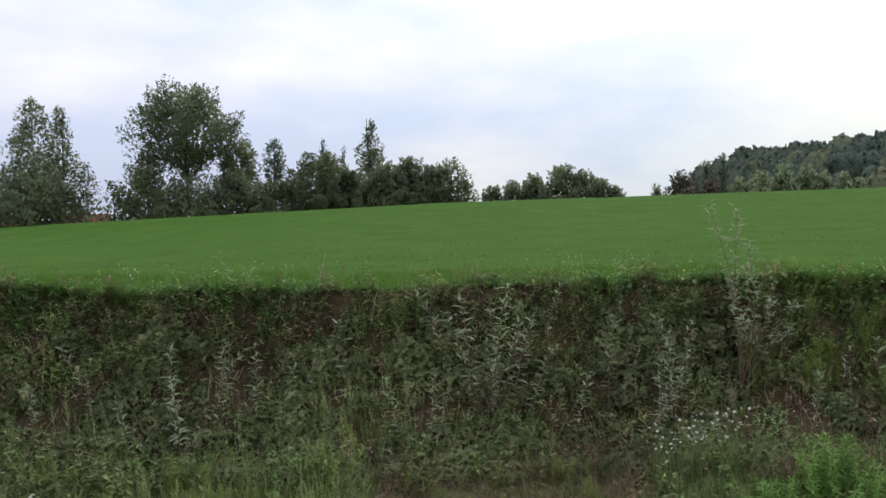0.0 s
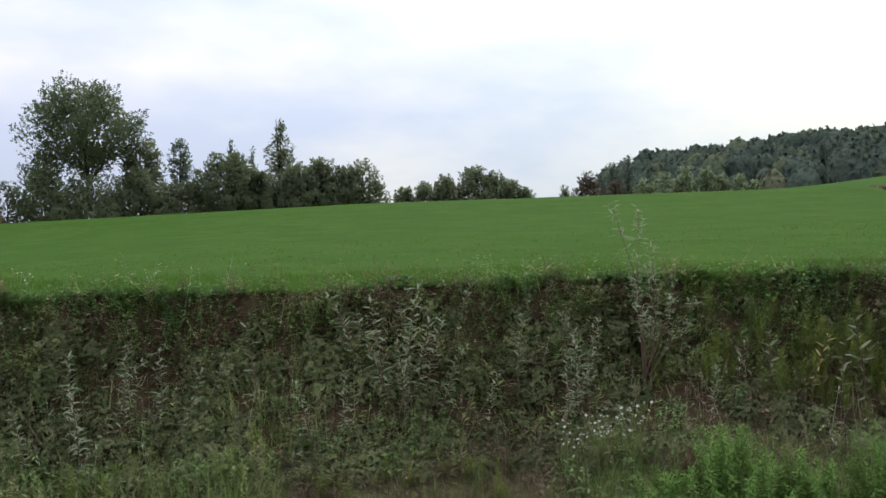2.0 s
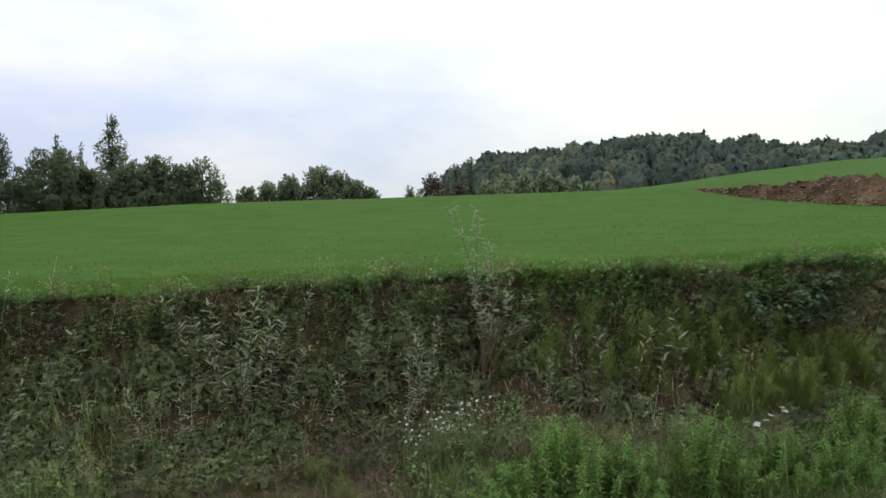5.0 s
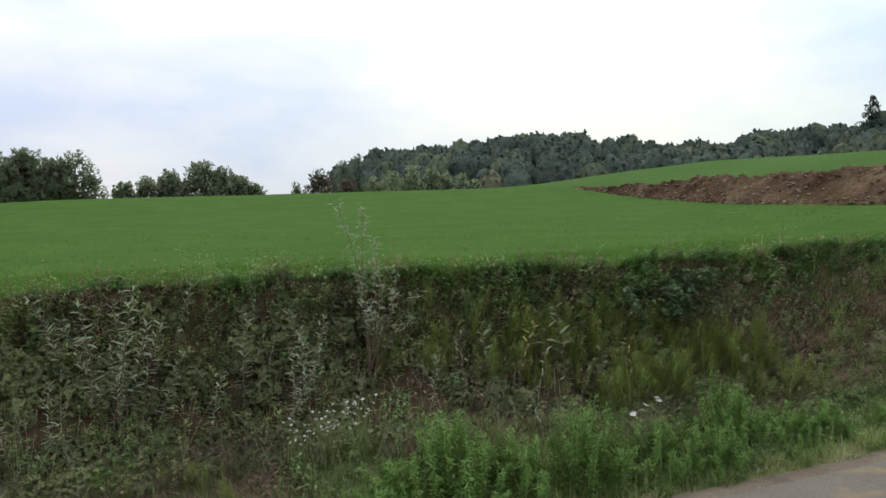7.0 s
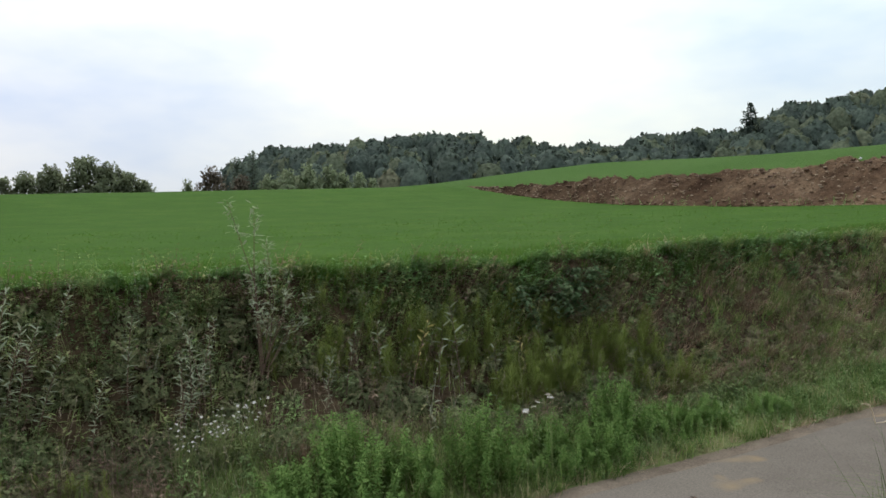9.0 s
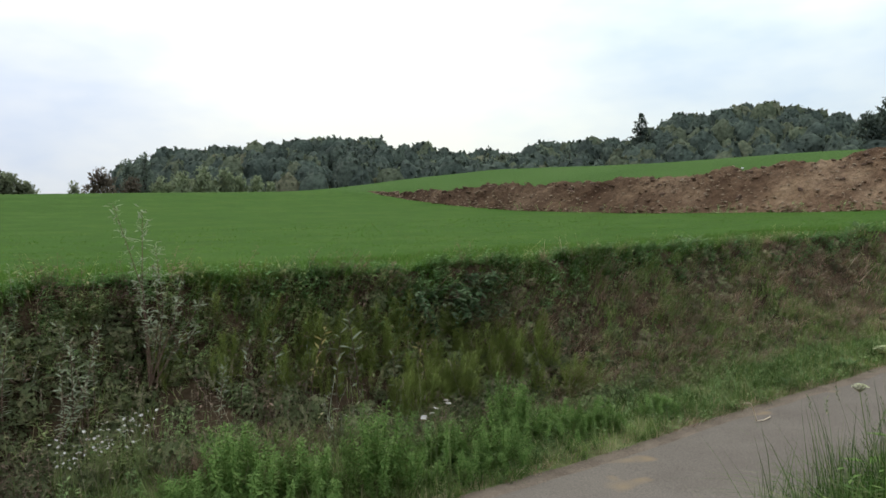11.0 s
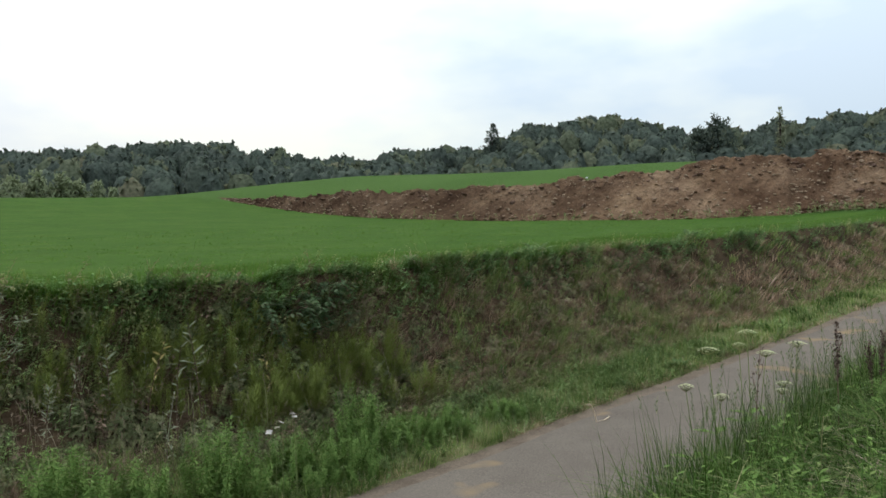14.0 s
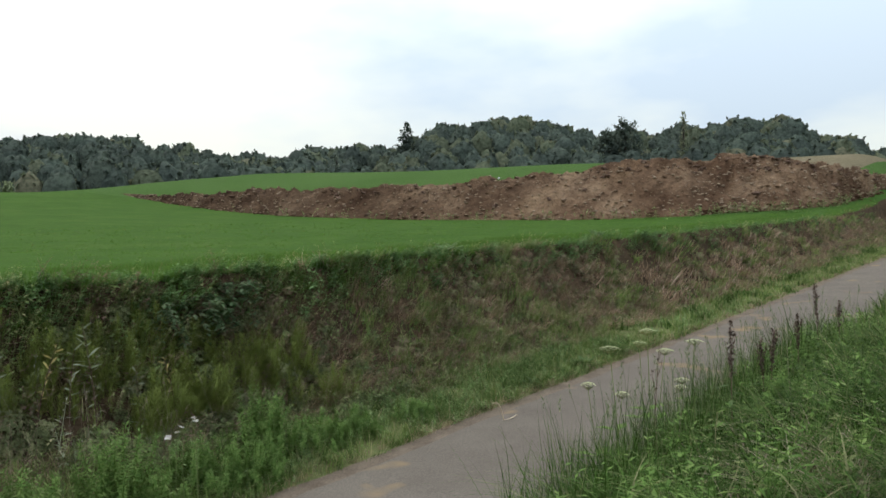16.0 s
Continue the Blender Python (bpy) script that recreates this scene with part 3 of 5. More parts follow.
def lone_clods():
    """The largest lumps, each by itself."""
    clods = [mesh_from("earth_lump", q[0] * (1, 1, 1.5), q[1], [M_CLOD]) for q in ROCKS]
    for k in range(12):
        a, b = int(rng.integers(30, 470)), int(rng.uniform(0.10, 0.50) * 60)
        x, y, z = HEAP_V[a, b]
        g = rng.uniform(0.18, 0.34)
        ob = tagged(new("earth_lump", clods[k % 6]), "large dark lump of earth lying on the mound", "earth lump", "lumps on the earth mound")
        ob.matrix_basis = pose(x, y, z + 0.02, rng.uniform(-20, 20), rng.uniform(-20, 20), rng.uniform(0, 360)) @ Matrix.Diagonal((g, g * 0.8, g * 0.8, 1))


lone_clods()


# ---- trees ----
PROFILE = {
    "round": ((0, 0.15, 0.4, 0.7, 0.9, 1), (0.45, 0.82, 1.0, 0.9, 0.55, 0.12)),
    "fan": ((0, 0.12, 0.3, 0.55, 0.8, 0.93, 1), (0.16, 0.50, 0.98, 1.0, 0.80, 0.56, 0.20)),
    "column": ((0, 0.2, 0.45, 0.75, 0.93, 1), (0.80, 1.0, 0.72, 0.50, 0.30, 0.08)),
    "cone": ((0, 0.08, 0.5, 0.85, 1), (0.80, 1.0, 0.52, 0.18, 0.03)),
    "shrub": ((0, 0.3, 0.6, 0.85, 1), (0.96, 1.0, 0.86, 0.55, 0.14)),
}


def bough_places(kind, n, r, ch):
    """Bough centres spread over a crown, and the way each bough points."""
    k = np.arange(n)
    z = (k + 0.5) / n
    z = 0.02 + 0.96 * z ** {"cone": 1.2, "column": 1.2, "shrub": 1.25, "round": 1.0}.get(kind, 0.85)
    zp, rp = PROFILE[kind]
    a = k * 2.39996 + rng.normal(0, 0.35, n)
    wave = 1 + 0.07 * np.sin(a * 2 + rng.uniform(0, 6)) + 0.08 * np.sin(a * 3 + 7 * z + rng.uniform(0, 6))
    m = np.interp(z, zp, rp) * wave * np.sqrt(rng.uniform(0.12, 1.0, n))
    B = np.stack([m * r * np.cos(a), m * r * np.sin(a), z * ch * 0.95 + rng.normal(0, 0.02 * ch, n)], -1)
    out = np.stack([np.cos(a), np.sin(a), 0 * a], -1)
    up = {"cone": -0.12, "column": -1.0, "fan": 0.55, "round": 0.6}.get(kind, 0.7)
    D = out * (0.4 + 0.6 * m[:, None]) + np.array((0, 0, 1.0)) * (up + 0.5 * (z[:, None] if up > 0 else 0))
    D += rng.normal(0, 0.22, (n, 3))
    return B, D / np.linalg.norm(D, axis=1)[:, None]


def sprays(B, D, length, width, per, card, hub, up=0.35, slim=0.52, soft=0.35):
    """Leaf clusters: each bough a teardrop of small folded sprays round its axis."""
    n = len(B) * per
    t = np.tile(np.linspace(-0.5, 0.5, per), len(B)) + rng.normal(0, 0.06, n)
    b, d = np.repeat(B, per, 0), np.repeat(D, per, 0)
    ln, wd = np.repeat(length, per), np.repeat(width, per)
    side = np.cross(d, rng.normal(0, 1, (n, 3)))
    side /= np.linalg.norm(side, axis=1)[:, None] + 1e-6
    taper = np.sqrt(np.clip(1.05 - 4 * t * t, 0.03, 1)) * (1.0 - 0.75 * np.clip(t + 0.1, 0, 1))
    p = b + d * (t * ln)[:, None] + side * (wd * taper * np.sqrt(rng.random(n)))[:, None]
    o = p - hub
    o /= np.linalg.norm(o, axis=1)[:, None] + 1e-6
    q = p - b
    q /= np.linalg.norm(q, axis=1)[:, None] + 1e-6
    N = soft * q + (1.05 - soft) * o + (0, 0, up) + rng.normal(0, 0.2 * soft, (n, 3))
    N /= np.linalg.norm(N, axis=1)[:, None]
    a = 0.55 * d + 0.5 * side + rng.normal(0, 0.55, (n, 3))
    a /= np.linalg.norm(a, axis=1)[:, None]
    c = np.cross(a, N) + rng.normal(0, 0.12, (n, 3))
    c /= np.linalg.norm(c, axis=1)[:, None]
    s = (card * rng.uniform(0.55, 1.35, n) * (1.05 - 0.45 * np.clip(t, 0, 1)))[:, None]
    V = np.stack([p - a * s, p + c * s * slim, p + a * s, p - c * s * slim + N * s * 0.2], 1).reshape(-1, 3)
    k = np.arange(n)[:, None] * 4
    return V, np.concatenate([k + [0, 1, 2], k + [0, 2, 3]]), np.repeat(N, 4, 0)


def merge(*clumps):
    """Several (V, T, N) as one."""
    off = np.cumsum([0] + [len(c[0]) for c in clumps[:-1]])
    return np.concatenate([c[0] for c in clumps]), np.concatenate([c[1] + o for c, o in zip(clumps, off)]), np.concatenate([c[2] for c in clumps])


def leaf_shell(level=3, bulge=0.3, rough=0.05, keep=1.0, spread=(0.9, 1.75)):
    """One low mound of leaves about one unit wide: a bulging form broken into separate tilted sprays."""
    bm = bmesh.new()
    bmesh.ops.create_icosphere(bm, subdivisions=level, radius=0.5)
    o = Vector((rng.uniform(0, 50), rng.uniform(0, 50), rng.uniform(0, 50)))
    for v in bm.verts:
        q = v.co * 3.6 + o
        v.co *= 1.0 + bulge * (noise.noise(q) + 0.7 * noise.noise(q * 2.3))
    V = np.array([v.co[:] for v in bm.verts])
    T = np.array([[v.index for v in f.verts] for f in bm.faces])
    bm.free()
    T = T[rng.random(len(T)) < keep]
    F = V[T]
    c = F.mean(1, keepdims=True)
    n = c / (np.linalg.norm(c, axis=2, keepdims=True) + 1e-6)
    F = c + (F - c) * rng.uniform(*spread, (len(F), 1, 1)) + n * rng.normal(0, rough, (len(F), 3, 1)) + n * rng.normal(0, rough, (len(F), 1, 1))
    F = F + rng.normal(0, rough * 0.5, F.shape)
    N = np.repeat(n, 3, 1) * (1, 1, 0.8) + (0, 0, 0.45) + rng.normal(0, 0.12, (len(F), 1, 3))
    N = N / np.linalg.norm(N, axis=2, keepdims=True)
    return F.reshape(-1, 3), np.arange(3 * len(F)).reshape(-1, 3), N.reshape(-1, 3)


def lay_boughs(shells, P, wide, tall):
    """Leafy forms at the places P, with their shading directions."""
    n = len(P)
    turn, pick = rng.uniform(0, 6.28, n), rng.integers(0, len(shells), n)
    V, T = scatter([(q[0], q[1]) for q in shells], P, turn, wide, rng.normal(0, 0.08, (n, 2)), pick, tall / wide)
    N, _ = scatter([(q[2], q[1]) for q in shells], np.zeros((n, 3)), turn, np.ones(n), np.zeros((n, 2)), pick)
    return V, T, N


def tree(name, az, d, top_el, half_deg, kind, leaf_mat, label, cover=5.0, bare=0.1, bark=None, category="tree", card=0.23, clump=1.0):
    """A tree at a bearing and distance whose top stands at an elevation seen from the lane. cover: how closely leaved; clump: how large its boughs are."""
    x, y, z = at(az, d)
    h = EYE + d * math.tan(radians(top_el)) - z
    r = d * math.tan(radians(half_deg))
    t = thing(name, (x, y, z - 0.15), label, category)
    bark = bark or M_BARK
    foot = bare * h
    ch = h - foot
    lean = rng.normal(0, 0.015, 2)
    top = {"cone": 0.96, "column": 0.9}.get(kind, 0.72)
    path = np.array([(lean[0] * h * s + 0.012 * h * math.sin(5 * s), lean[1] * h * s, h * top * s) for s in np.linspace(0, 1, 7)])
    r0 = 0.014 * h + 0.04
    part("trunk", tube(path, [r0 * (1 - 0.85 * s) for s in np.linspace(0, 1, 7)], 8), bark, t, "", True)
    size = card * d / 105
    wide = {"shrub": 0.30, "round": 0.27, "fan": 0.20, "column": 0.26, "cone": 0.26}[kind] * min(r, 0.8 * ch if kind == "shrub" else r) * clump
    wide = max(wide, 0.35)
    long = wide * {"column": 3.6, "cone": 2.2, "fan": 2.3}.get(kind, 2.1)
    n = int(np.clip((8.0 if kind == "fan" else 4.6) * r * ch / (wide * long), 20, 170))
    B, D = bough_places(kind, n, max(0.3, r - 0.5 * wide), ch)
    B[:, 2] = np.clip(B[:, 2], 0.25 * wide, ch - 0.42 * long * np.clip(D[:, 2], 0, 1)) + foot
    zz = (B[:, 2] - foot) / ch
    grow = rng.uniform(0.75, 1.3, n)
    if kind == "cone":
        grow = grow * (1.3 - 1.0 * zz)
    if kind == "column":
        grow = grow * (1.2 - 0.55 * zz)
    per = int(np.clip(cover * 2.2 * r * ch / (1.05 * size * size) / n, 4, 140))
    crown = sprays(B, D, long * grow, wide * grow, per, size, np.array((0, 0, foot + 0.45 * ch)))
    if kind in ("cone", "column"):
        # thinner boughs carry fewer sprays
        few = rng.random(n * per) < np.repeat(np.clip(grow / grow.max(), 0.1, 1) ** 1.6, per)
        crown = (crown[0], crown[1][np.tile(few, 2)], crown[2])
    nl = 10 if kind in ("fan", "round") else 6
    for k in np.linspace(2, n - 1, nl).astype(int):
        e = B[k]
        s0 = float(np.clip(0.55 * e[2] / (h * top), 0.15, 0.9))
        s = np.array([np.interp(s0, np.linspace(0, 1, 7), path[:, q]) for q in range(3)])
        m = s * 0.5 + e * 0.5 + (0, 0, 0.05 * h if kind in ("fan", "round", "shrub") else -0.02 * h)
        limb = part("limb", tube([s, (s + m) / 2, m, e], [r0 * 0.45, r0 * 0.36, r0 * 0.26, r0 * 0.08], 5), bark, t, "", True)
        if nl == 10:
            e2 = B[max(k - 1, 0)] * 0.5 + m * 0.5
            part("branch", tube([m, (m + e2) / 2 + (0, 0, 0.02 * h), e2], [r0 * 0.2, r0 * 0.14, r0 * 0.05], 4), bark, limb, "", True)
    part("crown", crown, leaf_mat, t)
    return t


tree("birch_tree", -26.3, 100, 9.5, 2.6, "column", L_BIRCH, "tall drooping birch with sparse grey-green leaves", 4.5, 0.06, M_BIRCH, clump=0.75)
tree("birch_tree", -24.7, 103, 9.2, 1.7, "column", L_BIRCH, "slender birch beside a taller one", 3.6, 0.08, M_BIRCH)
tree("birch_tree", -23.2, 101, 5.6, 1.3, "column", L_BIRCH, "low weeping birch with thin hanging leaves", 2.0, 0.1, M_BIRCH)
tree("thicket_tree", -26.6, 98, 4.8, 3.2, "shrub", L_OAK, "dark broadleaf thicket at the foot of the birches", 7.5, 0.0)
tree("bare_shrub", -21.6, 104, 4.3, 0.9, "shrub", L_BIRCH, "thin pale shrub with few leaves", 0.55, 0.1, None, "shrub")
tree("maple_tree", -17.25, 106, 10.6, 3.9, "fan", L_MAPLE, "tall broad-crowned tree with dark leaves and gaps", 7.0, 0.42, clump=1.15)
tree("maple_tree", -19.6, 108, 6.5, 1.1, "round", L_MAPLE, "lower side crown under a tall broad tree", 3.0, 0.45)
tree("hedge_tree", -19.7, 102, 5.45, 2.6, "shrub", L_OLIVE, "dense rounded olive-green hedge tree at the field edge", 8.2, 0.0)
tree("hedge_tree", -16.9, 101, 4.75, 3.2, "shrub", L_OAK, "low dark hedge tree at the field edge", 7.5, 0.0)
tree("hedge_tree", -13.9, 103, 5.2, 2.2, "shrub", L_OAK, "dark hedge tree at the field edge", 7.5, 0.0)
tree("oak_tree", -13.8, 106, 7.3, 1.8, "round", L_OAK, "dark round-crowned oak above the hedge", 4.2, 0.3)
tree("pine_tree", -11.5, 108, 7.55, 0.85, "round", L_CONIFER, "dark open-crowned pine behind the hedge", 2.6, 0.45)
tree("pine_tree", -11.0, 110, 6.4, 1.2, "column", L_CONIFER, "thin open pine behind the hedge", 1.8, 0.35)
tree("pine_tree", -8.2, 112, 7.8, 1.3, "cone", L_CONIFER, "dark conifer behind a round tree", 3.2, 0.2)
tree("linden_tree", -8.4, 102, 6.5, 2.75, "round", L_OLIVE, "dense rounded olive-green tree", 8.2, 0.0, clump=0.85)
tree("linden_tree", -6.4, 101, 5.4, 1.6, "shrub", L_OLIVE, "olive-green tree beside a larger one", 7.5, 0.0)
tree("spruce_tree", -6.8, 110, 7.3, 0.45, "column", L_CONIFER, "narrow dark spruce behind the hedge", 3.0, 0.1)
tree("larch_tree", -4.95, 106, 9.25, 2.3, "cone", L_BIRCH, "tall pointed grey-green larch in the hedge", 6.0, 0.05)
tree("hedge_tree", -4.0, 102, 5.9, 1.9, "shrub", L_OAK, "dark dense tree in the hedge", 8.2, 0.0)
tree("hedge_tree", -2.4, 103, 6.3, 1.7, "shrub", L_OAK, "dark dense tree with an uneven top", 8.2, 0.0)
tree("hedge_tree", -0.6, 102, 5.8, 1.6, "shrub", L_OAK, "dark dense tree in the hedge", 7.5, 0.0)
tree("plum_tree", 0.5, 101, 6.25, 1.6, "round", L_OAK, "spreading tree with curling branches", 2.4, 0.1, clump=0.75)
tree("hedge_tree", -11.5, 104, 4.5, 2.2, "shrub", L_OAK, "low dark growth under the pines", 6.0, 0.0)
tree("plum_tree", 1.5, 102, 4.9, 1.1, "shrub", L_OAK, "small spreading tree at the end of the hedge", 3.0, 0.0)
for az, el, hw, kind in ((3.4, 4.45, 1.5, "shrub"), (4.8, 4.75, 1.4, "shrub"), (6.3, 5.2, 1.7, "shrub"), (8.2, 5.75, 2.1, "shrub"), (9.6, 5.4, 1.6, "shrub"), (10.7, 4.95, 1.4, "shrub"), (11.7, 4.4, 1.2, "shrub")):
    tree("field_oak", az, 160, el, hw, kind, L_OAK, "dark field oak seen over the brow of the field", 6.5, 0.0, clump=0.8)
tree("russet_shrub", 16.0, 150, 5.15, 1.3, "round", L_RUSSET, "rounded russet-brown shrub at the wood's edge", 5.0, 0.0, None, "shrub")
tree("russet_shrub", 14.4, 152, 4.4, 0.7, "shrub", L_OAK, "low dark shrub at the wood's edge", 4.0, 0.0, None, "shrub")
tree("russet_shrub", 17.8, 152, 4.75, 1.1, "shrub", L_RUSSET, "low russet-brown shrub before the wood", 4.5, 0.0, None, "shrub")
for az, el, hw in ((19.6, 4.7, 1.1), (20.9, 5.1, 1.3), (22.3, 5.35, 1.3), (23.6, 5.4, 1.0), (24.6, 4.9, 1.0), (25.7, 5.0, 0.7), (26.6, 4.5, 0.7)):
    tree("willow_shrub", az, 148, el, hw, "shrub", L_PALE_OLIVE, "pale olive-green shrub before the dark wood", 5.0, 0.0, None, "shrub", clump=0.8)
tree("pine_tree", 17.6, 190, 5.95, 0.55, "round", L_CONIFER, "open-crowned pine at the edge of the wood", 2.2, 0.35)
tree("pine_tree", 18.6, 190, 6.35, 0.65, "round", L_CONIFER, "open-crowned pine at the edge of the wood", 2.6, 0.35)
tree("spruce_tree", 51.75, 236, 8.75, 1.6, "cone", L_FOREST, "lone dark spruce standing above the wood", 6.0, 0.1, clump=0.8)
tree("pine_tree", 45.0, 215, 6.75, 0.5, "fan", L_CONIFER, "ragged pine above the wood", 2.4, 0.3)
tree("pine_tree", 46.9, 215, 6.75, 0.45, "column", L_CONIFER, "dark pine above the wood", 2.6, 0.3)
tree("pine_tree", 41.2, 215, 6.5, 0.3, "column", L_CONIFER, "thin pine above the wood", 2.0, 0.3)
tree("oak_tree", 66.6, 196, 8.4, 1.15, "round", L_FOREST, "tall oak at the edge of the wood", 3.4, 0.3)
tree("oak_tree", 65.3, 196, 7.75, 0.85, "round", L_FOREST, "oak at the edge of the wood", 3.6, 0.3)
tree("dead_topped_tree", 70.35, 195, 8.7, 0.45, "column", L_BIRCH, "thin pale tree with few leaves", 0.35, 0.4)


# ---- woods on the hills ----
def wood_tree(kind, cards, card):
    """A whole far-off crown about one unit wide and high: a lumpy mass of leaves with loose sprays standing out of it."""
    bm = bmesh.new()
    bmesh.ops.create_icosphere(bm, subdivisions=2, radius=1.0)
    o = Vector((rng.uniform(0, 50), rng.uniform(0, 50), rng.uniform(0, 50)))
    zp, rp = PROFILE[kind]
    for v in bm.verts:
        q = v.co * 2.2 + o
        g = 1.0 + 0.34 * noise.noise(q) + 0.26 * noise.noise(q * 2.3)
        f = (v.co.z + 1) / 2
        slim = float(np.interp(f, zp, rp)) / max(0.2, math.sqrt(1 - min(0.96, (2 * f - 1) ** 2))) if kind == "cone" else 1.0
        v.co = Vector((v.co.x * 0.42 * slim * g, v.co.y * 0.42 * slim * g, v.co.z * 0.46 * (0.6 + 0.4 * g)))
    bm.normal_update()
    V = np.array([v.co[:] for v in bm.verts])
    N = np.array([v.normal[:] for v in bm.verts]) + (0, 0, 0.2)
    N /= np.linalg.norm(N, axis=1)[:, None]
    T = np.array([[v.index for v in f.verts] for f in bm.faces])
    bm.free()
    T = T[V[T].mean(1)[:, 2] > -0.28]
    k = T[rng.integers(0, len(T), cards)][:, 0]
    D = N[k] + rng.normal(0, 0.45, (cards, 3))
    D /= np.linalg.norm(D, axis=1)[:, None]
    loose = sprays(V[k] * rng.uniform(1.0, 1.10, (cards, 1)), D, np.full(cards, 0.05), np.full(cards, 0.05), 1, card, np.array((0, 0, -0.1)), 0.25, 0.7, 0.3)
    return merge((V, T, N), loose)


def woods():
    az = np.concatenate([rng.uniform(17.2, 48, 660), rng.uniform(40, 87, 900)])
    r = rng.uniform(168, 335, len(az))
    keep = ~((az < 19.5) & (r < 215))
    az, r = az[keep], r[keep]
    x, y = r * np.sin(np.radians(az)), r * np.cos(np.radians(az))
    z = height(x, y)
    h = rng.uniform(7.8, 11.4, len(az)) * (0.75 + 0.35 * vnoise(az * 0.6, r * 0.02, 91))
    h = np.where(az < 36, h * 1.15, np.where(az > 54, h * 1.10, h))
    h = np.where((az > 38.5) & (az < 45.5), h * 1.15, h)
    h = np.where((az > 50.3) & (az < 53.2) & (r > 200), h * 0.88, h)
    h = np.where((az > 73) & (az < 79) & (r < 215), 10.5 + rng.uniform(-1, 1, len(az)), h)
    pointed = rng.random(len(az)) < np.where(az < 40, 0.30, 0.10)
    wide = np.where(pointed, 0.58, 0.68) * h * rng.uniform(0.85, 1.2, len(az))
    light = ~pointed & (rng.random(len(az)) < 0.22)
    P = np.stack([x, y, z + h * 0.5], -1)
    domes = [wood_tree("round", 95, 0.075) for _ in range(12)]
    spires = [wood_tree("cone", 80, 0.075) for _ in range(6)]
    dark = ~pointed & ~light
    stuff("woods", merge(lay_boughs(domes, P[dark], wide[dark], h[dark]), lay_boughs(spires, P[pointed], wide[pointed], h[pointed] * 0.97)), L_FOREST, "dark mixed woods covering the far hills", "woods")
    stuff("woods_autumn", lay_boughs(domes, P[light], wide[light], h[light]), L_WOODS_LIGHT, "lighter olive-green trees among the dark woods", "woods")


woods()


# ---- houses behind the hedge ----
def house(az, d, length, wide, wall, roof_h, turn, label, lift):
    x, y, z = at(az, d)
    t = thing("house", (x, y, z + lift), label, "house")
    t.rotation_euler = (0, 0, radians(turn))
    a, b = length / 2, wide / 2
    bm = bmesh.new()
    bmesh.ops.create_cube(bm, size=1, matrix=Matrix.Translation((0, 0, wall / 2 - 1)) @ Matrix.Diagonal((length, wide, wall + 2, 1)))
    bmesh.ops.bevel(bm, geom=bm.edges[:], offset=0.04, segments=1, affect="EDGES")
    me = bpy.data.meshes.new("wall")
    bm.to_mesh(me)
    bm.free()
    me.materials.append(M_PLASTER)
    w = new("wall", me)
    w.parent = t
    o = 0.5
    V = [(-a - o, -b - o, wall - 0.3), (a + o, -b - o, wall - 0.3), (a + o, 0, wall + roof_h), (-a - o, 0, wall + roof_h), (-a - o, b + o, wall - 0.3), (a + o, b + o, wall - 0.3)]
    V += [(p[0], p[1], p[2] - 0.22) for p in V]
    F = [(0, 1, 2), (0, 2, 3), (3, 2, 5), (3, 5, 4), (6, 8, 7), (6, 9, 8), (9, 11, 8), (9, 10, 11), (0, 7, 1), (0, 6, 7), (4, 5, 11), (4, 11, 10), (0, 3, 9), (0, 9, 6), (3, 4, 10), (3, 10, 9), (1, 8, 2), (1, 7, 8), (2, 11, 5), (2, 8, 11)]
    part("roof", (np.array(V, float), np.array(F)), M_ROOF, t, "red clay tile roof")
    for k in (-0.28, 0.0, 0.28):
        p = part("window", (np.array([(k * length - 0.5, -b - 0.03, 0.9), (k * length + 0.5, -b - 0.03, 0.9), (k * length + 0.5, -b - 0.03, 2.2), (k * length - 0.5, -b - 0.03, 2.2), (k * length - 0.5, -b + 0.05, 0.9), (k * length + 0.5, -b + 0.05, 0.9), (k * length + 0.5, -b + 0.05, 2.2), (k * length - 0.5, -b + 0.05, 2.2)]), np.array([(0, 1, 2), (0, 2, 3), (0, 4, 5), (0, 5, 1), (3, 2, 6), (3, 6, 7), (0, 3, 7), (0, 7, 4), (1, 5, 6), (1, 6, 2)])), M_GLASS, t)
    return t


house(-23.5, 118, 6, 6, 2.6, 2.2, 12, "low house with a red tile roof behind the trees", -1.3)
house(-28.3, 122, 10, 8, 2.6, 2.8, -5, "house with a red tile roof behind the birches", -1.4)
house(-12.4, 128, 10, 8, 2.8, 2.2, 8, "pale rendered house behind the hedge trees", -0.6)


# ---- standing crop and grass ----
def sow(n, xr, yr, keep=None):
    x, y = rng.uniform(*xr, n), rng.uniform(*yr, n)
    if keep is not None:
        m = keep(x, y)
        x, y = x[m], y[m]
    return np.stack([x, y, height(x, y)], -1)


def lay(templates, P, smin, smax, lean=0.12, lift=None, bias=0.0):
    """Plants set out at P; bias: how far they lean out from the bank."""
    n = len(P)
    return scatter(templates, P - (0, 0, 0.02), rng.uniform(0, 6.28, n), rng.uniform(smin, smax, n), rng.normal(0, lean, (n, 2)) + (0, -bias), rng.integers(0, len(templates), n), lift)


def sow_clumps(n, per, xr, yr, spread, keep):
    """Places in bunches: n centres, per plants round each."""
    c = sow(n, xr, yr, keep)
    x = np.repeat(c[:, 0], per) + rng.normal(0, spread, len(c) * per)
    y = np.repeat(c[:, 1], per) + rng.normal(0, spread * 0.6, len(c) * per)
    return np.stack([x, y, height(x, y)], -1)


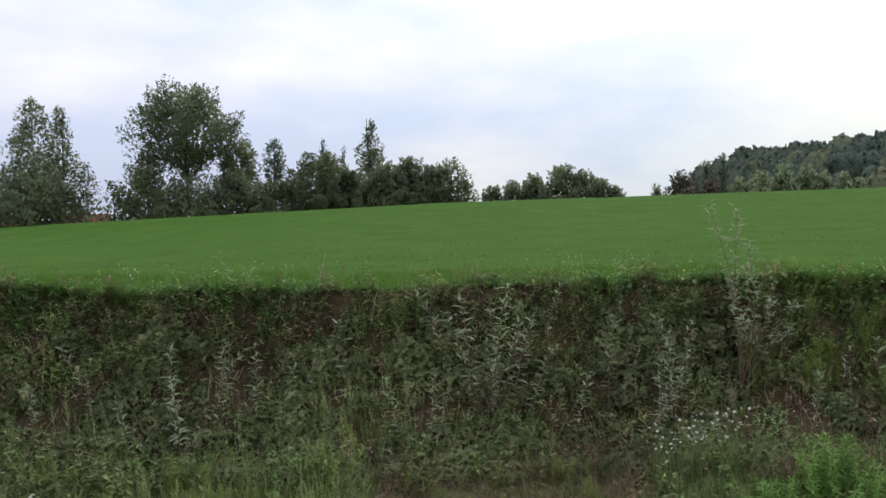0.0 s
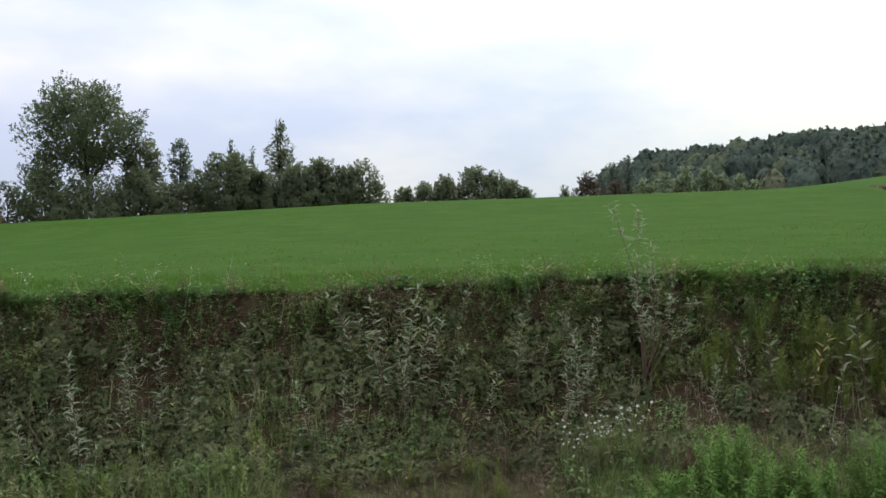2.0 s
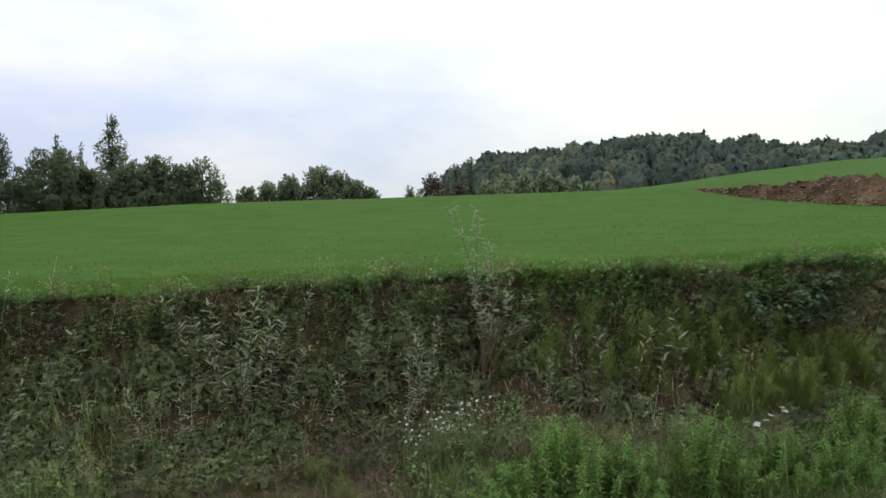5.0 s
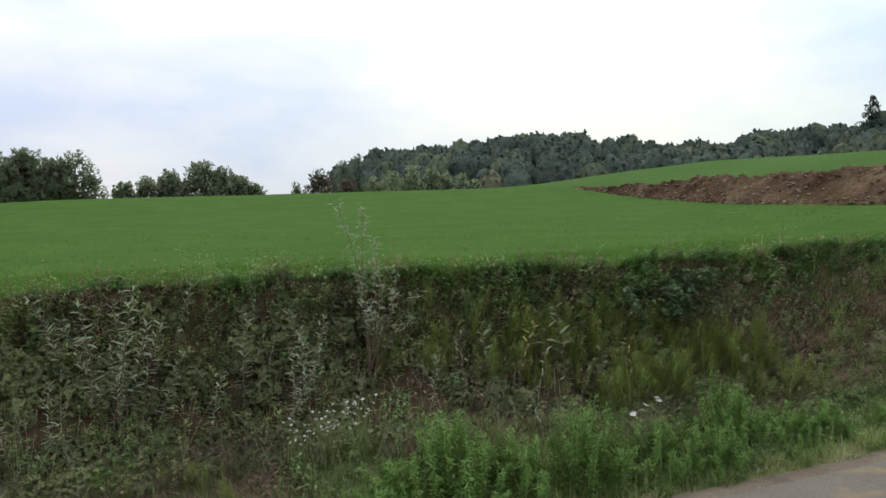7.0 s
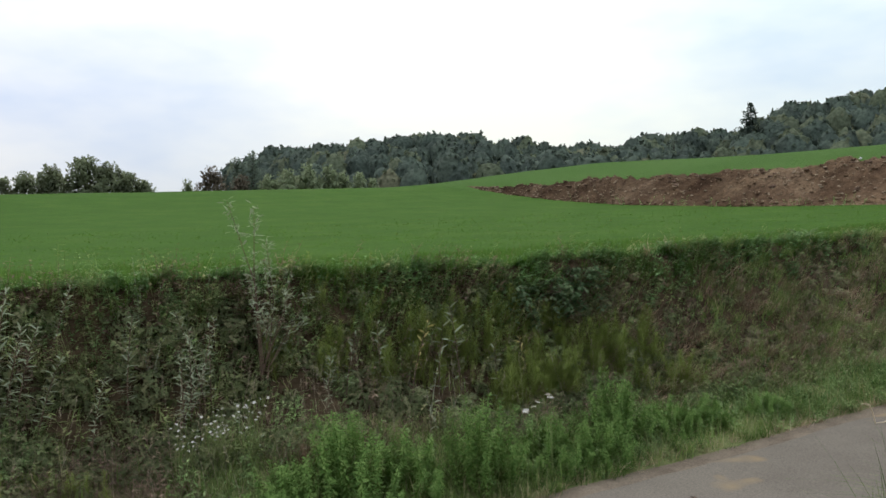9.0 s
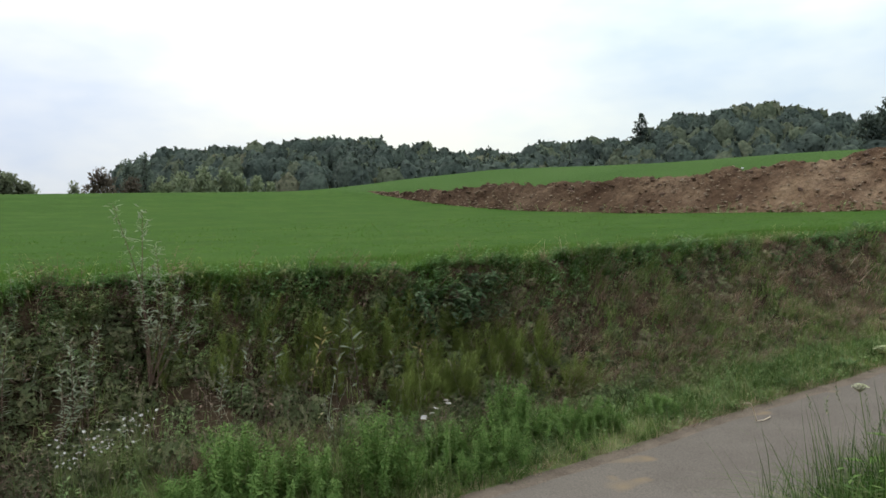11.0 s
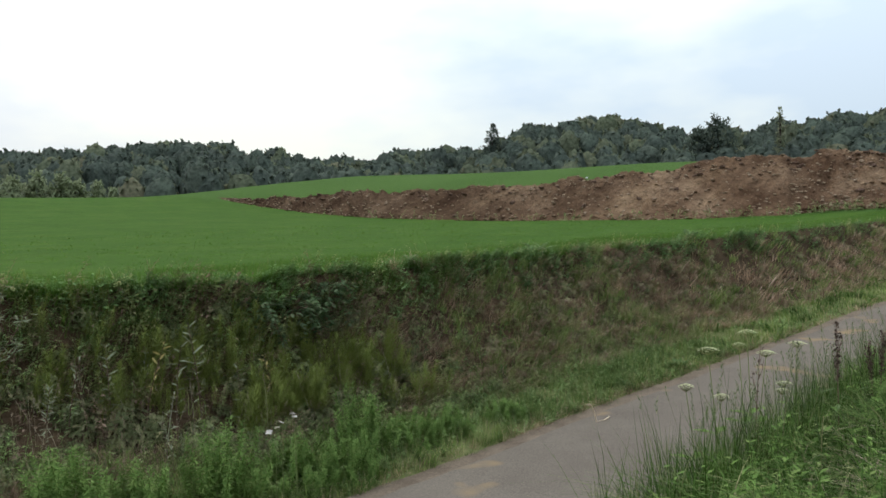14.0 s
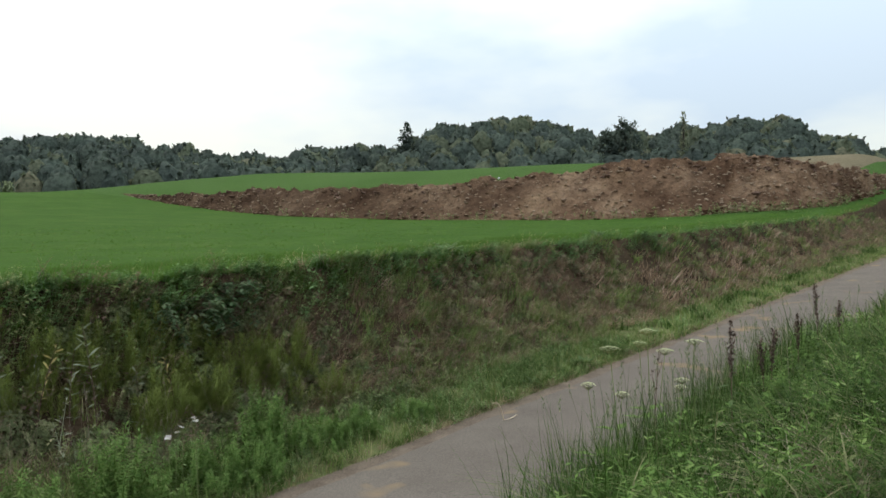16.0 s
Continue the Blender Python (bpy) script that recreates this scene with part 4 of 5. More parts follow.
def in_view(x, y):
    az = np.degrees(np.arctan2(x, y))
    return (az > -31) & (az < 86)


def clear_of_heap(x, y):
    az, r = np.degrees(np.arctan2(x, y)), np.hypot(x, y)
    return r < np.interp(az, [h[0] for h in HEAP], [h[1] for h in HEAP], left=999, right=999) + 0.3


CROP = [tuft(8, 0.15, 0.014, 0.07, (0.1, 0.6), 2) for _ in range(6)]
CROP_MID = [tuft(7, 0.17, 0.026, 0.14, (0.7, 1.6), 2) for _ in range(5)]
CROP_FAR = [tuft(6, 0.14, 0.045, 0.32, (0.7, 1.6), 2) for _ in range(5)]
on_field = lambda x, y: (y > crest_line(x) - 0.05) & in_view(x, y) & clear_of_heap(x, y)
near_field = [
    lay(CROP, sow(5600, (-8, 22), (8.2, 12.0), on_field), 0.55, 1.1),
    lay(CROP_MID, sow(5500, (-14, 60), (11.6, 24), on_field), 0.35, 0.7),
    lay(CROP_MID, sow(3000, (20, 62), (8.5, 13), on_field), 0.5, 0.9),
    lay(CROP_FAR, sow(2200, (-30, 60), (24, 40), on_field), 0.5, 0.9),
]
stuff("crop", join(near_field), L_CROP, "short fresh green crop on the sloping field", "crop")

GRASS = [tuft(8, 0.26, 0.008, 0.045, (0.2, 0.9), 2) for _ in range(6)]
GRASS_FAR = [tuft(7, 0.22, 0.02, 0.09, (0.2, 0.9), 2) for _ in range(5)]
LONG = [tuft(10, 0.52, 0.009, 0.10, (0.5, 1.8), 4) for _ in range(8)]
ARCH = [tuft(10, 0.58, 0.0115, 0.06, (0.8, 1.9), 5) for _ in range(6)]
EDGE = [tuft(8, 0.95, 0.009, 0.09, (0.05, 0.7), 4) for _ in range(5)]
LONG_FAR = [tuft(8, 0.6, 0.02, 0.14, (0.25, 1.0), 3) for _ in range(5)]
on_far_verge = lambda x, y: (y > LANE_FAR + 0.08 + 0.10 * fbm(x * 1.5, x * 0 + 7.5, 42, 3)) & in_view(x, y)
verge = [
    lay(GRASS, sow(3700, (-6, 16), (5.9, 7.7), lambda x, y: on_far_verge(x, y) & ~((x > 2.8) & (x < 6.2) & (y > 6.85)) & (~((x > -0.5) & (x < 1.6) & (y > 6.5)) | (rng.random(len(x)) < 0.45))), 0.55, 1.2),
    lay(GRASS_FAR, sow(2600, (16, 60), (5.9, 7.9), on_far_verge), 0.6, 1.1),
]
stuff("verge_grass", join(verge), L_GRASS, "rough green grass on the verge beside the lane", "grass")
near_w = lambda x, y: in_view(x, y + 0.3) & (np.hypot(x, y) > 2.6)
near_side = [
    lay(LONG, sow(1500, (2.2, 13), (0.25, 2.95), near_w), 0.45, 1.0, 0.25),
    lay(ARCH, sow_clumps(230, 6, (2.4, 13), (0.3, 2.85), 0.07, near_w), 0.55, 1.3, 0.3),
    lay(EDGE, sow(700, (5.0, 14), (2.3, 3.05), in_view), 0.55, 1.15, 0.15),
    lay(LONG_FAR, sow(1700, (13, 60), (0.2, 3.0), in_view), 0.6, 1.1, 0.15),
]
stuff("tall_grass", join(near_side), L_LUSH, "tall lush grass on the near side of the lane", "grass")


# ---- the cut bank's growth ----
L_SEED = leafy("seed_stems", [(0.0, G(0.12, 0.17, 0.07)), (0.6, G(0.19, 0.23, 0.11)), (1.0, G(0.30, 0.27, 0.16))], 1.0, 0.7)
L_STRAW = leafy("straw", [(0.0, G(0.20, 0.15, 0.10)), (0.6, G(0.34, 0.27, 0.18)), (1.0, G(0.50, 0.42, 0.30))], 1.0, 0.7, 0.2)

def herb(h, leaves, length, width, up=0.5):
    """A leafy stalk; leaves all round it."""
    p = stem_path(h, rng.uniform(0, 0.25), 4)
    parts = [tube(p, [0.004, 0.003, 0.0025, 0.0015], 3)]
    for k in range(leaves):
        t = rng.uniform(0.12, 1)
        c = np.array([np.interp(t, np.linspace(0, 1, 4), p[:, j]) for j in range(3)])
        a = rng.uniform(0, 6.28)
        s = (1.1 - 0.6 * t) * rng.uniform(0.7, 1.2)
        parts.append(leaf(c, (math.cos(a), math.sin(a), rng.uniform(-0.3, up)), length * s, width * s))
    return join(parts)


def horsetail(h, whorls=17, needles=11):
    """A feathery stalk: whorls of thin upturned needles."""
    p = stem_path(h, rng.uniform(0, 0.14), 4)
    parts = [tube(p, [0.004, 0.003, 0.002, 0.001], 3)]
    for k in range(whorls):
        t = 0.12 + 0.86 * k / (whorls - 1)
        c = np.array([np.interp(t, np.linspace(0, 1, 4), p[:, j]) for j in range(3)])
        for q in range(needles):
            a = rng.uniform(0, 6.28)
            ln = h * (0.30 * (1.12 - t) * rng.uniform(0.7, 1.2) + 0.05)
            e = c + (math.cos(a) * ln, math.sin(a) * ln, ln * rng.uniform(0.5, 1.1))
            w = np.array((-math.sin(a), math.cos(a), 0)) * 0.0019
            parts.append((np.array([c - w, c + w, e]), np.array([(0, 1, 2)])))
    return join(parts)


def sow_steep(n, per, xr, deep, spread):
    """Places in bunches on the steep face below the crest."""
    x = rng.uniform(*xr, n)
    y = crest_line(x) - rng.uniform(*deep, n)
    m = in_view(x, y)
    x = np.repeat(x[m], per) + rng.normal(0, spread, m.sum() * per)
    y = np.repeat(y[m], per) + rng.normal(0, spread * 0.35, m.sum() * per)
    return np.stack([x, y, height(x, y)], -1)


HERBS = [herb(0.40, 12, 0.12, 0.036) for _ in range(6)] + [herb(0.26, 9, 0.10, 0.052, 0.3) for _ in range(4)]
SHOOTS = [herb(0.55, 20, 0.13, 0.022, 0.9) for _ in range(6)]
TAILS = [horsetail(0.42, 10, 5) for _ in range(6)]
DRY = [tuft(9, 0.36, 0.0065, 0.05, (0.3, 1.4), 2) for _ in range(6)]
DRY_FAR = [tuft(7, 0.34, 0.016, 0.10, (0.3, 1.4), 2) for _ in range(5)]
LOWLEAF = [herb(0.12, 8, 0.07, 0.032, 0.6) for _ in range(5)]
HERB_FAR = [herb(0.3, 9, 0.12, 0.05) for _ in range(5)]
on_bank = lambda x, y: (y > FOOT - 0.25) & (y < crest_line(x) + 0.08) & in_view(x, y)


def bank_part(w):
    """Keeps a bank plant where the noise field w allows it."""
    return lambda x, y: on_bank(x, y) & (rng.random(len(x)) < w(x, y))


MOUNDS = [leaf_shell(2, 0.35, 0.07) for _ in range(10)]
bare = lambda x, y: 1 - 0.8 * np.exp(-((x + 0.9) / 0.55) ** 2 - ((y - 7.72) / 0.16) ** 2) - 0.8 * np.exp(-((x + 0.2) / 0.3) ** 2 - ((y - 7.75) / 0.14) ** 2) - 0.85 * np.exp(-((x - 3.6) / 0.9) ** 2 - ((y - 7.42) / 0.2) ** 2) - 0.55 * np.exp(-((x - 2.0) / 0.8) ** 2 - ((y - 7.75) / 0.2) ** 2) - 0.6 * np.exp(-((x - 3.1) / 0.7) ** 2 - ((y - 7.85) / 0.25) ** 2)
lumps = lambda x, y: smooth((vnoise(x * 1.6, y * 2.2, 111) - 0.28) / 0.3)
left = lambda x: 1 - smooth((x - 5.5) / 5)
up = lambda x, y: np.clip((y - FOOT) / (crest_line(x) - FOOT), 0, 1)
plumes = lambda x: smooth((x - 2.8) / 0.8) * (1 - smooth((x - 7.3) / 1.2))
olive_w = lambda x, y: (1 - 0.55 * plumes(x)) * left(x) * (0.2 + 0.8 * lumps(x, y)) * bare(x, y)
fresh_w = lambda x, y: (1 - 0.55 * plumes(x)) * left(x) * smooth((vnoise(x * 1.3, y * 2.0, 121) - 0.42) / 0.2) * (1.1 - 0.7 * up(x, y)) * bare(x, y)
brown_w = lambda x, y: bare(x, y) * left(x) * smooth((vnoise(x * 1.5, y * 2.4, 123) - 0.34) / 0.2) * (0.4 + 0.6 * up(x, y))
shoot_w = lambda x, y: left(x) * smooth((vnoise(x * 1.0, y * 0.4, 113) - 0.45) / 0.15)
dry_w = lambda x, y: (1 - 0.85 * smooth((y - crest_line(x) + 0.3) / 0.15)) * (0.22 * (1 - 0.6 * plumes(x)) + 0.78 * smooth((x - 5.5) / 3) * (0.35 + 0.65 * smooth((vnoise(x * 1.1, y * 1.6, 105) - 0.32) / 0.25)))
green_w = lambda x, y: smooth((x - 7) / 2) * (0.2 + 0.8 * smooth((vnoise(x * 1.0, y * 1.5, 107) - 0.40) / 0.25))
L_FRESH = leafy("fresh_weeds", [(0.0, G(0.182, 0.278, 0.098)), (0.6, G(0.282, 0.398, 0.145)), (1.0, G(0.420, 0.512, 0.223))], 1.7, 0.55)
L_WITHERED = leafy("withered_weeds", [(0.0, G(0.180, 0.125, 0.085)), (0.6, G(0.287, 0.200, 0.139)), (1.0, G(0.426, 0.303, 0.221))], 1.7, 0.5)
SEED = []
for _ in range(5):
    p = stem_path(0.95, rng.uniform(0.05, 0.2), 5)
    ear = [leaf(p[-1] + (0, 0, -0.012 * q), (math.cos(q * 2.4), math.sin(q * 2.4), 1.6), 0.035, 0.008) for q in range(9)]
    SEED.append(join([tube(p, [0.0022, 0.002, 0.0018, 0.0015, 0.001], 3)] + ear))
stuff("seeding_grass", lay(SEED, np.concatenate([sow(260, (5.6, 12), (2.3, 3.05), in_view), sow(40, (5, 14), (0.6, 2.4), in_view)]), 0.6, 1.15, 0.14), L_SEED, "tall seeding grass stems by the lane", "grass")
stuff("dead_stalks", lay(SEED, np.concatenate([sow(210, (-5, 8), (7.0, 7.6), in_view), sow(90, (-5, 6), (6.3, 7.2), in_view)]), 0.35, 0.85, 0.3), L_STRAW, "thin straw-coloured dead stalks on the bank", "dead stalks")
stuff("straw_tufts", lay(ARCH, sow_clumps(46, 2, (3.6, 10), (0.6, 2.2), 0.08, near_w), 0.5, 0.95, 0.4), L_STRAW, "pale dead grass tufts among the tall green grass", "dead grass")
near_herbs = lay(HERBS, sow(220, (2.5, 13), (0.4, 2.9), in_view), 0.6, 1.3, 0.3)
stuff("bank_herbs", join([near_herbs, lay(HERBS, sow_steep(165, 9, (-6.5, 7.5), (0.02, 0.45), 0.10), 0.4, 0.85, 0.3, None, 0.55), lay(TAILS, sow(700, (-6, 1.5), (6.6, 8.0), lambda x, y: in_view(x, y) & (rng.random(len(x)) < smooth((vnoise(x * 0.9, y * 1.2, 131) - 0.4) / 0.2))), 0.5, 1.0, 0.15),
                          lay(HERBS, sow_clumps(430, 9, (-6.5, 11), (7.1, 8.7), 0.10, bank_part(olive_w)), 0.4, 1.0, 0.28, None, 0.25),
                          lay(HERBS, sow_clumps(300, 8, (4, 18), (7.1, 9.2), 0.11, bank_part(green_w)), 0.4, 0.9, 0.25, None, 0.4),
                          lay(HERB_FAR, sow(2200, (17, 62), (7.1, 9.6), bank_part(lambda x, y: 0.25 + 0.75 * green_w(x, y))), 0.6, 1.1, 0.2)]),
      L_HERB, "dense dull-green weeds on the bank and verge", "weeds")
stuff("fresh_weeds", join([lay(HERBS, sow_steep(140, 8, (-6.5, 10), (0.03, 0.45), 0.09), 0.35, 0.75, 0.3, None, 0.5), lay(HERBS, sow_clumps(420, 9, (-6.5, 11), (7.0, 8.5), 0.09, bank_part(fresh_w)), 0.4, 0.9, 0.25, None, 0.25),
                           lay(HERBS, sow(1100, (-6, 9), (6.2, 7.4), lambda x, y: in_view(x, y) & (lumps(x * 0.8, y) > 0.4) & ~((x > -0.6) & (x < 1.7) & (y > 6.4))), 0.4, 0.9, 0.2)]),
      L_FRESH, "fresh green weeds at the foot of the bank", "weeds")
stuff("near_weeds", join([lay(HERBS, sow_clumps(110, 9, (3.5, 14), (0.5, 2.9), 0.16, near_w), 0.7, 1.4, 0.25), lay(LOWLEAF, sow(700, (3, 12), (0.5, 3.0), near_w), 0.6, 1.1, 0.3)]), L_NETTLE, "leafy green herbs among the tall grass", "weeds")
hollow = lambda x, y: in_view(x, y) & (rng.random(len(x)) < 0.5)
stuff("foot_litter", join([lay(DRY, sow(700, (-0.6, 2.0), (6.6, 7.5), in_view), 0.4, 0.9, 0.5), lay(HERBS, sow(160, (-0.6, 1.8), (6.6, 7.4), in_view), 0.4, 0.8, 0.3), lay(DRY, sow(420, (2.6, 6.5), (6.9, 7.4), hollow), 0.5, 1.1, 0.4)]), L_WITHERED, "reddish-brown dry growth at the bank's foot", "dry growth")
stuff("withered_steep", lay(HERBS, sow_steep(110, 8, (-6.5, 8), (0.04, 0.5), 0.09), 0.35, 0.85, 0.4, None, 0.6), L_WITHERED, "brown withered weeds hanging below the bank's crest", "weeds")
stuff("withered_weeds", lay(HERBS, sow_clumps(420, 8, (-6.5, 11), (7.2, 8.8), 0.09, bank_part(brown_w)), 0.4, 0.95, 0.35, None, 0.3), L_WITHERED, "brown withered weeds on the upper bank", "weeds")
rough_w = lambda x, y: in_view(x, y) & (rng.random(len(x)) < smooth((vnoise(x * 0.9, y * 1.4, 141) - 0.30) / 0.25))
stuff("verge_weeds", join([lay(HERBS, sow(1300, (4.5, 17), (6.15, 7.5), rough_w), 0.28, 0.8, 0.3), lay(LOWLEAF, sow(1200, (5, 22), (6.0, 7.4), rough_w), 0.6, 1.5, 0.2),
                           lay(HERB_FAR, sow(700, (17, 60), (6.1, 7.5), rough_w), 0.3, 0.9, 0.2)]), L_FRESH, "low fresh-green weeds among the verge grass", "weeds")
stuff("bank_leaves", join([lay(LOWLEAF, sow(1900, (6, 20), (7.3, 9.2), on_bank), 0.5, 1.25, 0.4, None, 0.3), lay(HERB_FAR, sow_clumps(90, 5, (18, 60), (7.4, 9.4), 0.15, on_bank), 0.5, 0.9, 0.3, None, 0.4)]), L_CREST, "small dark-green weeds scattered over the dry bank", "weeds")
stuff("verge_edge_grass", join([lay(DRY, sow(260, (3.5, 20), (5.92, 6.12), in_view), 0.35, 0.7, 0.3, None, 0.3), lay(DRY_FAR, sow(300, (20, 60), (5.95, 6.2), in_view), 0.35, 0.7, 0.3, None, 0.3)]), L_DRY, "dry brownish grass along the lane's edge", "dry grass")
stuff("verge_clumps", join([lay(ARCH, sow_clumps(230, 3, (4.5, 16), (6.1, 7.3), 0.08, rough_w), 0.4, 0.75, 0.25), lay(ARCH, sow_clumps(110, 2, (3.0, 18), (5.93, 6.15), 0.06, in_view), 0.25, 0.5, 0.3, None, 0.3), lay(GRASS_FAR, sow_clumps(260, 4, (15, 60), (6.1, 7.5), 0.10, rough_w), 0.8, 1.5, 0.25)]), L_LUSH, "arching tussocks of fresh grass on the verge", "grass")
stuff("verge_tussocks", lay(GRASS, sow(1500, (-6, 6), (6.0, 7.4), lambda x, y: in_view(x, y) & (lumps(x * 0.7, y * 0.8) > 0.2) & ~((x > -0.6) & (x < 1.7) & (y > 6.4))), 0.8, 1.5, 0.3), L_GRASS, "longer grass tussocks on the verge", "grass")
L_COVER = leafy("bank_cover", [(0.0, G(0.127, 0.146, 0.068)), (0.6, G(0.193, 0.217, 0.100)), (1.0, G(0.273, 0.263, 0.135))], 1.3, 0.6, 0.5, 0.7, 26.0, 0.50)
cover_w = lambda x, y: (1 - 0.4 * plumes(x)) * (0.6 + 0.4 * lumps(x, y)) * bare(x, y) * left(x) * (y < crest_line(x) - 0.12)
P = sow(1350, (-6.5, 10), (7.1, 8.9), bank_part(cover_w))
w = rng.uniform(0.14, 0.40, len(P))
stuff("bank_cover", lay_boughs(MOUNDS, P, w, w * rng.uniform(0.6, 1.1, len(P))), L_COVER, "low dark-green leafy growth covering the cut bank", "weeds")
L_MAT = leafy("withered_mat", [(0.0, G(0.162, 0.113, 0.074)), (0.4, G(0.267, 0.195, 0.128)), (0.7, G(0.221, 0.250, 0.107)), (1.0, G(0.375, 0.307, 0.200))], 1.1, 0.5, 0.35, 0.7, 42.0, 0.48)
mat_w = lambda x, y: smooth((x - 5.5) / 3) * (0.25 + 0.75 * smooth((vnoise(x * 0.9, y * 1.7, 151) - 0.35) / 0.2)) * (y < crest_line(x) - 0.1)
P = np.concatenate([sow(1300, (5, 20), (7.25, 9.1), bank_part(mat_w)), sow(420, (20, 60), (7.3, 9.4), bank_part(mat_w))])
w = rng.uniform(0.08, 0.27, len(P)) * (1 + 0.5 * smooth((P[:, 0] - 18) / 8))
stuff("withered_mats", lay_boughs(MOUNDS, P, w, w * rng.uniform(0.5, 1.0, len(P))), L_MAT, "brown matted dead growth on the cut bank", "dead growth")
stuff("shoots", lay(SHOOTS, sow(240, (-6.5, 5), (7.1, 8.6), bank_part(shoot_w)), 0.4, 1.0, 0.25), L_WILLOW, "grey-green narrow-leaved shoots on the cut bank", "weeds")
stuff("dry_grass", join([lay(DRY, sow(2300, (-6.5, 18), (7.1, 9.2), bank_part(dry_w)), 0.4, 1.0, 0.8, None, 0.3),
                         lay(DRY, sow_clumps(560, 9, (5.5, 20), (7.2, 9.2), 0.055, bank_part(dry_w)), 0.45, 1.05, 0.55, None, 0.55),
                         lay(DRY_FAR, sow(2600, (17, 62), (7.1, 9.6), bank_part(dry_w)), 0.5, 1.0, 0.3, None, 0.4),
                         lay(DRY_FAR, sow_clumps(420, 6, (18, 62), (7.2, 9.5), 0.09, bank_part(dry_w)), 0.8, 1.4, 0.25, None, 0.5)]),
      L_DRY, "brown withered grass hanging on the cut bank", "dry grass")
stuff("bank_grass", join([lay(GRASS, sow(3200, (-6.5, 18), (7.2, 9.5), bank_part(lambda x, y: (0.12 + 0.6 * green_w(x, y)) * (y < crest_line(x) - 0.15))), 0.7, 1.5, 0.3),
                          lay(GRASS, sow_clumps(480, 7, (5.5, 20), (7.2, 9.4), 0.05, bank_part(green_w)), 0.6, 1.25, 0.2, None, 0.4),
                          lay(GRASS_FAR, sow_clumps(380, 6, (17, 62), (7.2, 9.6), 0.09, bank_part(lambda x, y: 0.3 + 0.6 * green_w(x, y))), 0.9, 1.6, 0.25, None, 0.4)]),
      L_GRASS, "green grass tufts on the cut bank", "grass")

foot_az = np.concatenate([rng.uniform(70, 86, 150), rng.uniform(40, 70, 90)])
foot_d = np.interp(foot_az, [h[0] for h in HEAP], [h[1] for h in HEAP]) - np.abs(rng.normal(0, 0.7, len(foot_az)))
fx, fy = foot_d * np.sin(np.radians(foot_az)), foot_d * np.cos(np.radians(foot_az))
stuff("heap_foot_weeds", lay(HERB_FAR, np.stack([fx, fy, height(fx, fy)], -1), 1.0, 2.6, 0.2), L_FRESH, "green weeds along the foot of the earth heap", "weeds")
LOW = [herb(0.16, 9, 0.09, 0.042, 0.5) for _ in range(5)]
stuff("crest_fringe", lay(LOW, sow_steep(190, 9, (-6.5, 7), (-0.10, 0.20), 0.12), 0.3, 0.8, 0.3, None, 0.9), L_CREST, "low leafy fringe drooping over the bank's edge", "weeds")
stuff("crest_overhang", lay(LOW, np.concatenate([sow_steep(48, 9, (6, 24), (0.0, 0.3), 0.10), sow_steep(34, 8, (20, 60), (0.0, 0.4), 0.2)]), 0.7, 1.7, 0.25, None, 0.8), L_CREST, "dark-green weeds hanging over the bank's upper edge", "weeds")
stuff("crest_weeds", lay(LOW, sow(7500, (-6.5, 45), (8.1, 9.6), lambda x, y: (np.abs(y - crest_line(x) + 0.02) < 0.25) & in_view(x, y) & (rng.random(len(x)) < 0.15 + 0.85 * lumps(x * 0.7, y))), 0.45, 1.15, 0.25, None, 0.4), L_CREST, "low dark-green leafy weeds along the bank's crest", "weeds")


# ---- single plants of the bank and verges ----
def lance(length, width, droop=0.12):
    """A narrow leaf along +x: a folded blade, widest at its middle, its tip bending down."""
    t = np.array([0.0, 0.22, 0.5, 0.78])
    w = np.array([0.18, 0.8, 1.0, 0.6]) * width / 2
    V = []
    for f, q in zip(t, w):
        z = -droop * length * f * f
        V += [(f * length, -q, z + 0.25 * q), (f * length, 0, z), (f * length, q, z + 0.25 * q)]
    V.append((length, 0, -droop * length))
    T = []
    for k in range(3):
        a = 3 * k
        T += [(a, a + 3, a + 4), (a, a + 4, a + 1), (a + 1, a + 4, a + 5), (a + 1, a + 5, a + 2)]
    T += [(9, 12, 10), (10, 12, 11)]
    return np.array(V, float), np.array(T)


def along(p, f):
    return np.array([np.interp(f, np.linspace(0, 1, len(p)), p[:, j]) for j in range(3)])


def put(name, me, parent, c, heading, pitch, roll, size):
    """One piece on a shared mesh, set on its stem."""
    ob = new(name, me)
    ob.parent = parent
    ob.matrix_basis = Matrix.Translation(c) @ Matrix.Rotation(heading, 4, "Z") @ Matrix.Rotation(-pitch, 4, "Y") @ Matrix.Rotation(roll, 4, "X") @ Matrix.Diagonal((size, size, size, 1))
    return ob


WILLOW_LEAVES = [mesh_from("leaf", *lance(rng.uniform(0.085, 0.125), rng.uniform(0.014, 0.019), rng.uniform(0.02, 0.3)), [L_WILLOW]) for _ in range(14)]


L_YELLOW = leafy("yellowing_leaves", [(0.0, G(0.36, 0.30, 0.10)), (0.6, G(0.46, 0.38, 0.14)), (1.0, G(0.42, 0.42, 0.20))], 2.0, 0.8)
PALE_LEAVES = [mesh_from("leaf", *lance(rng.uniform(0.12, 0.17), rng.uniform(0.018, 0.025), rng.uniform(0.02, 0.3)), [L_WILLOW]) for _ in range(8)]
YELLOW_LEAVES = [mesh_from("leaf", *lance(rng.uniform(0.11, 0.15), rng.uniform(0.017, 0.023), rng.uniform(0.02, 0.3)), [L_YELLOW]) for _ in range(8)]


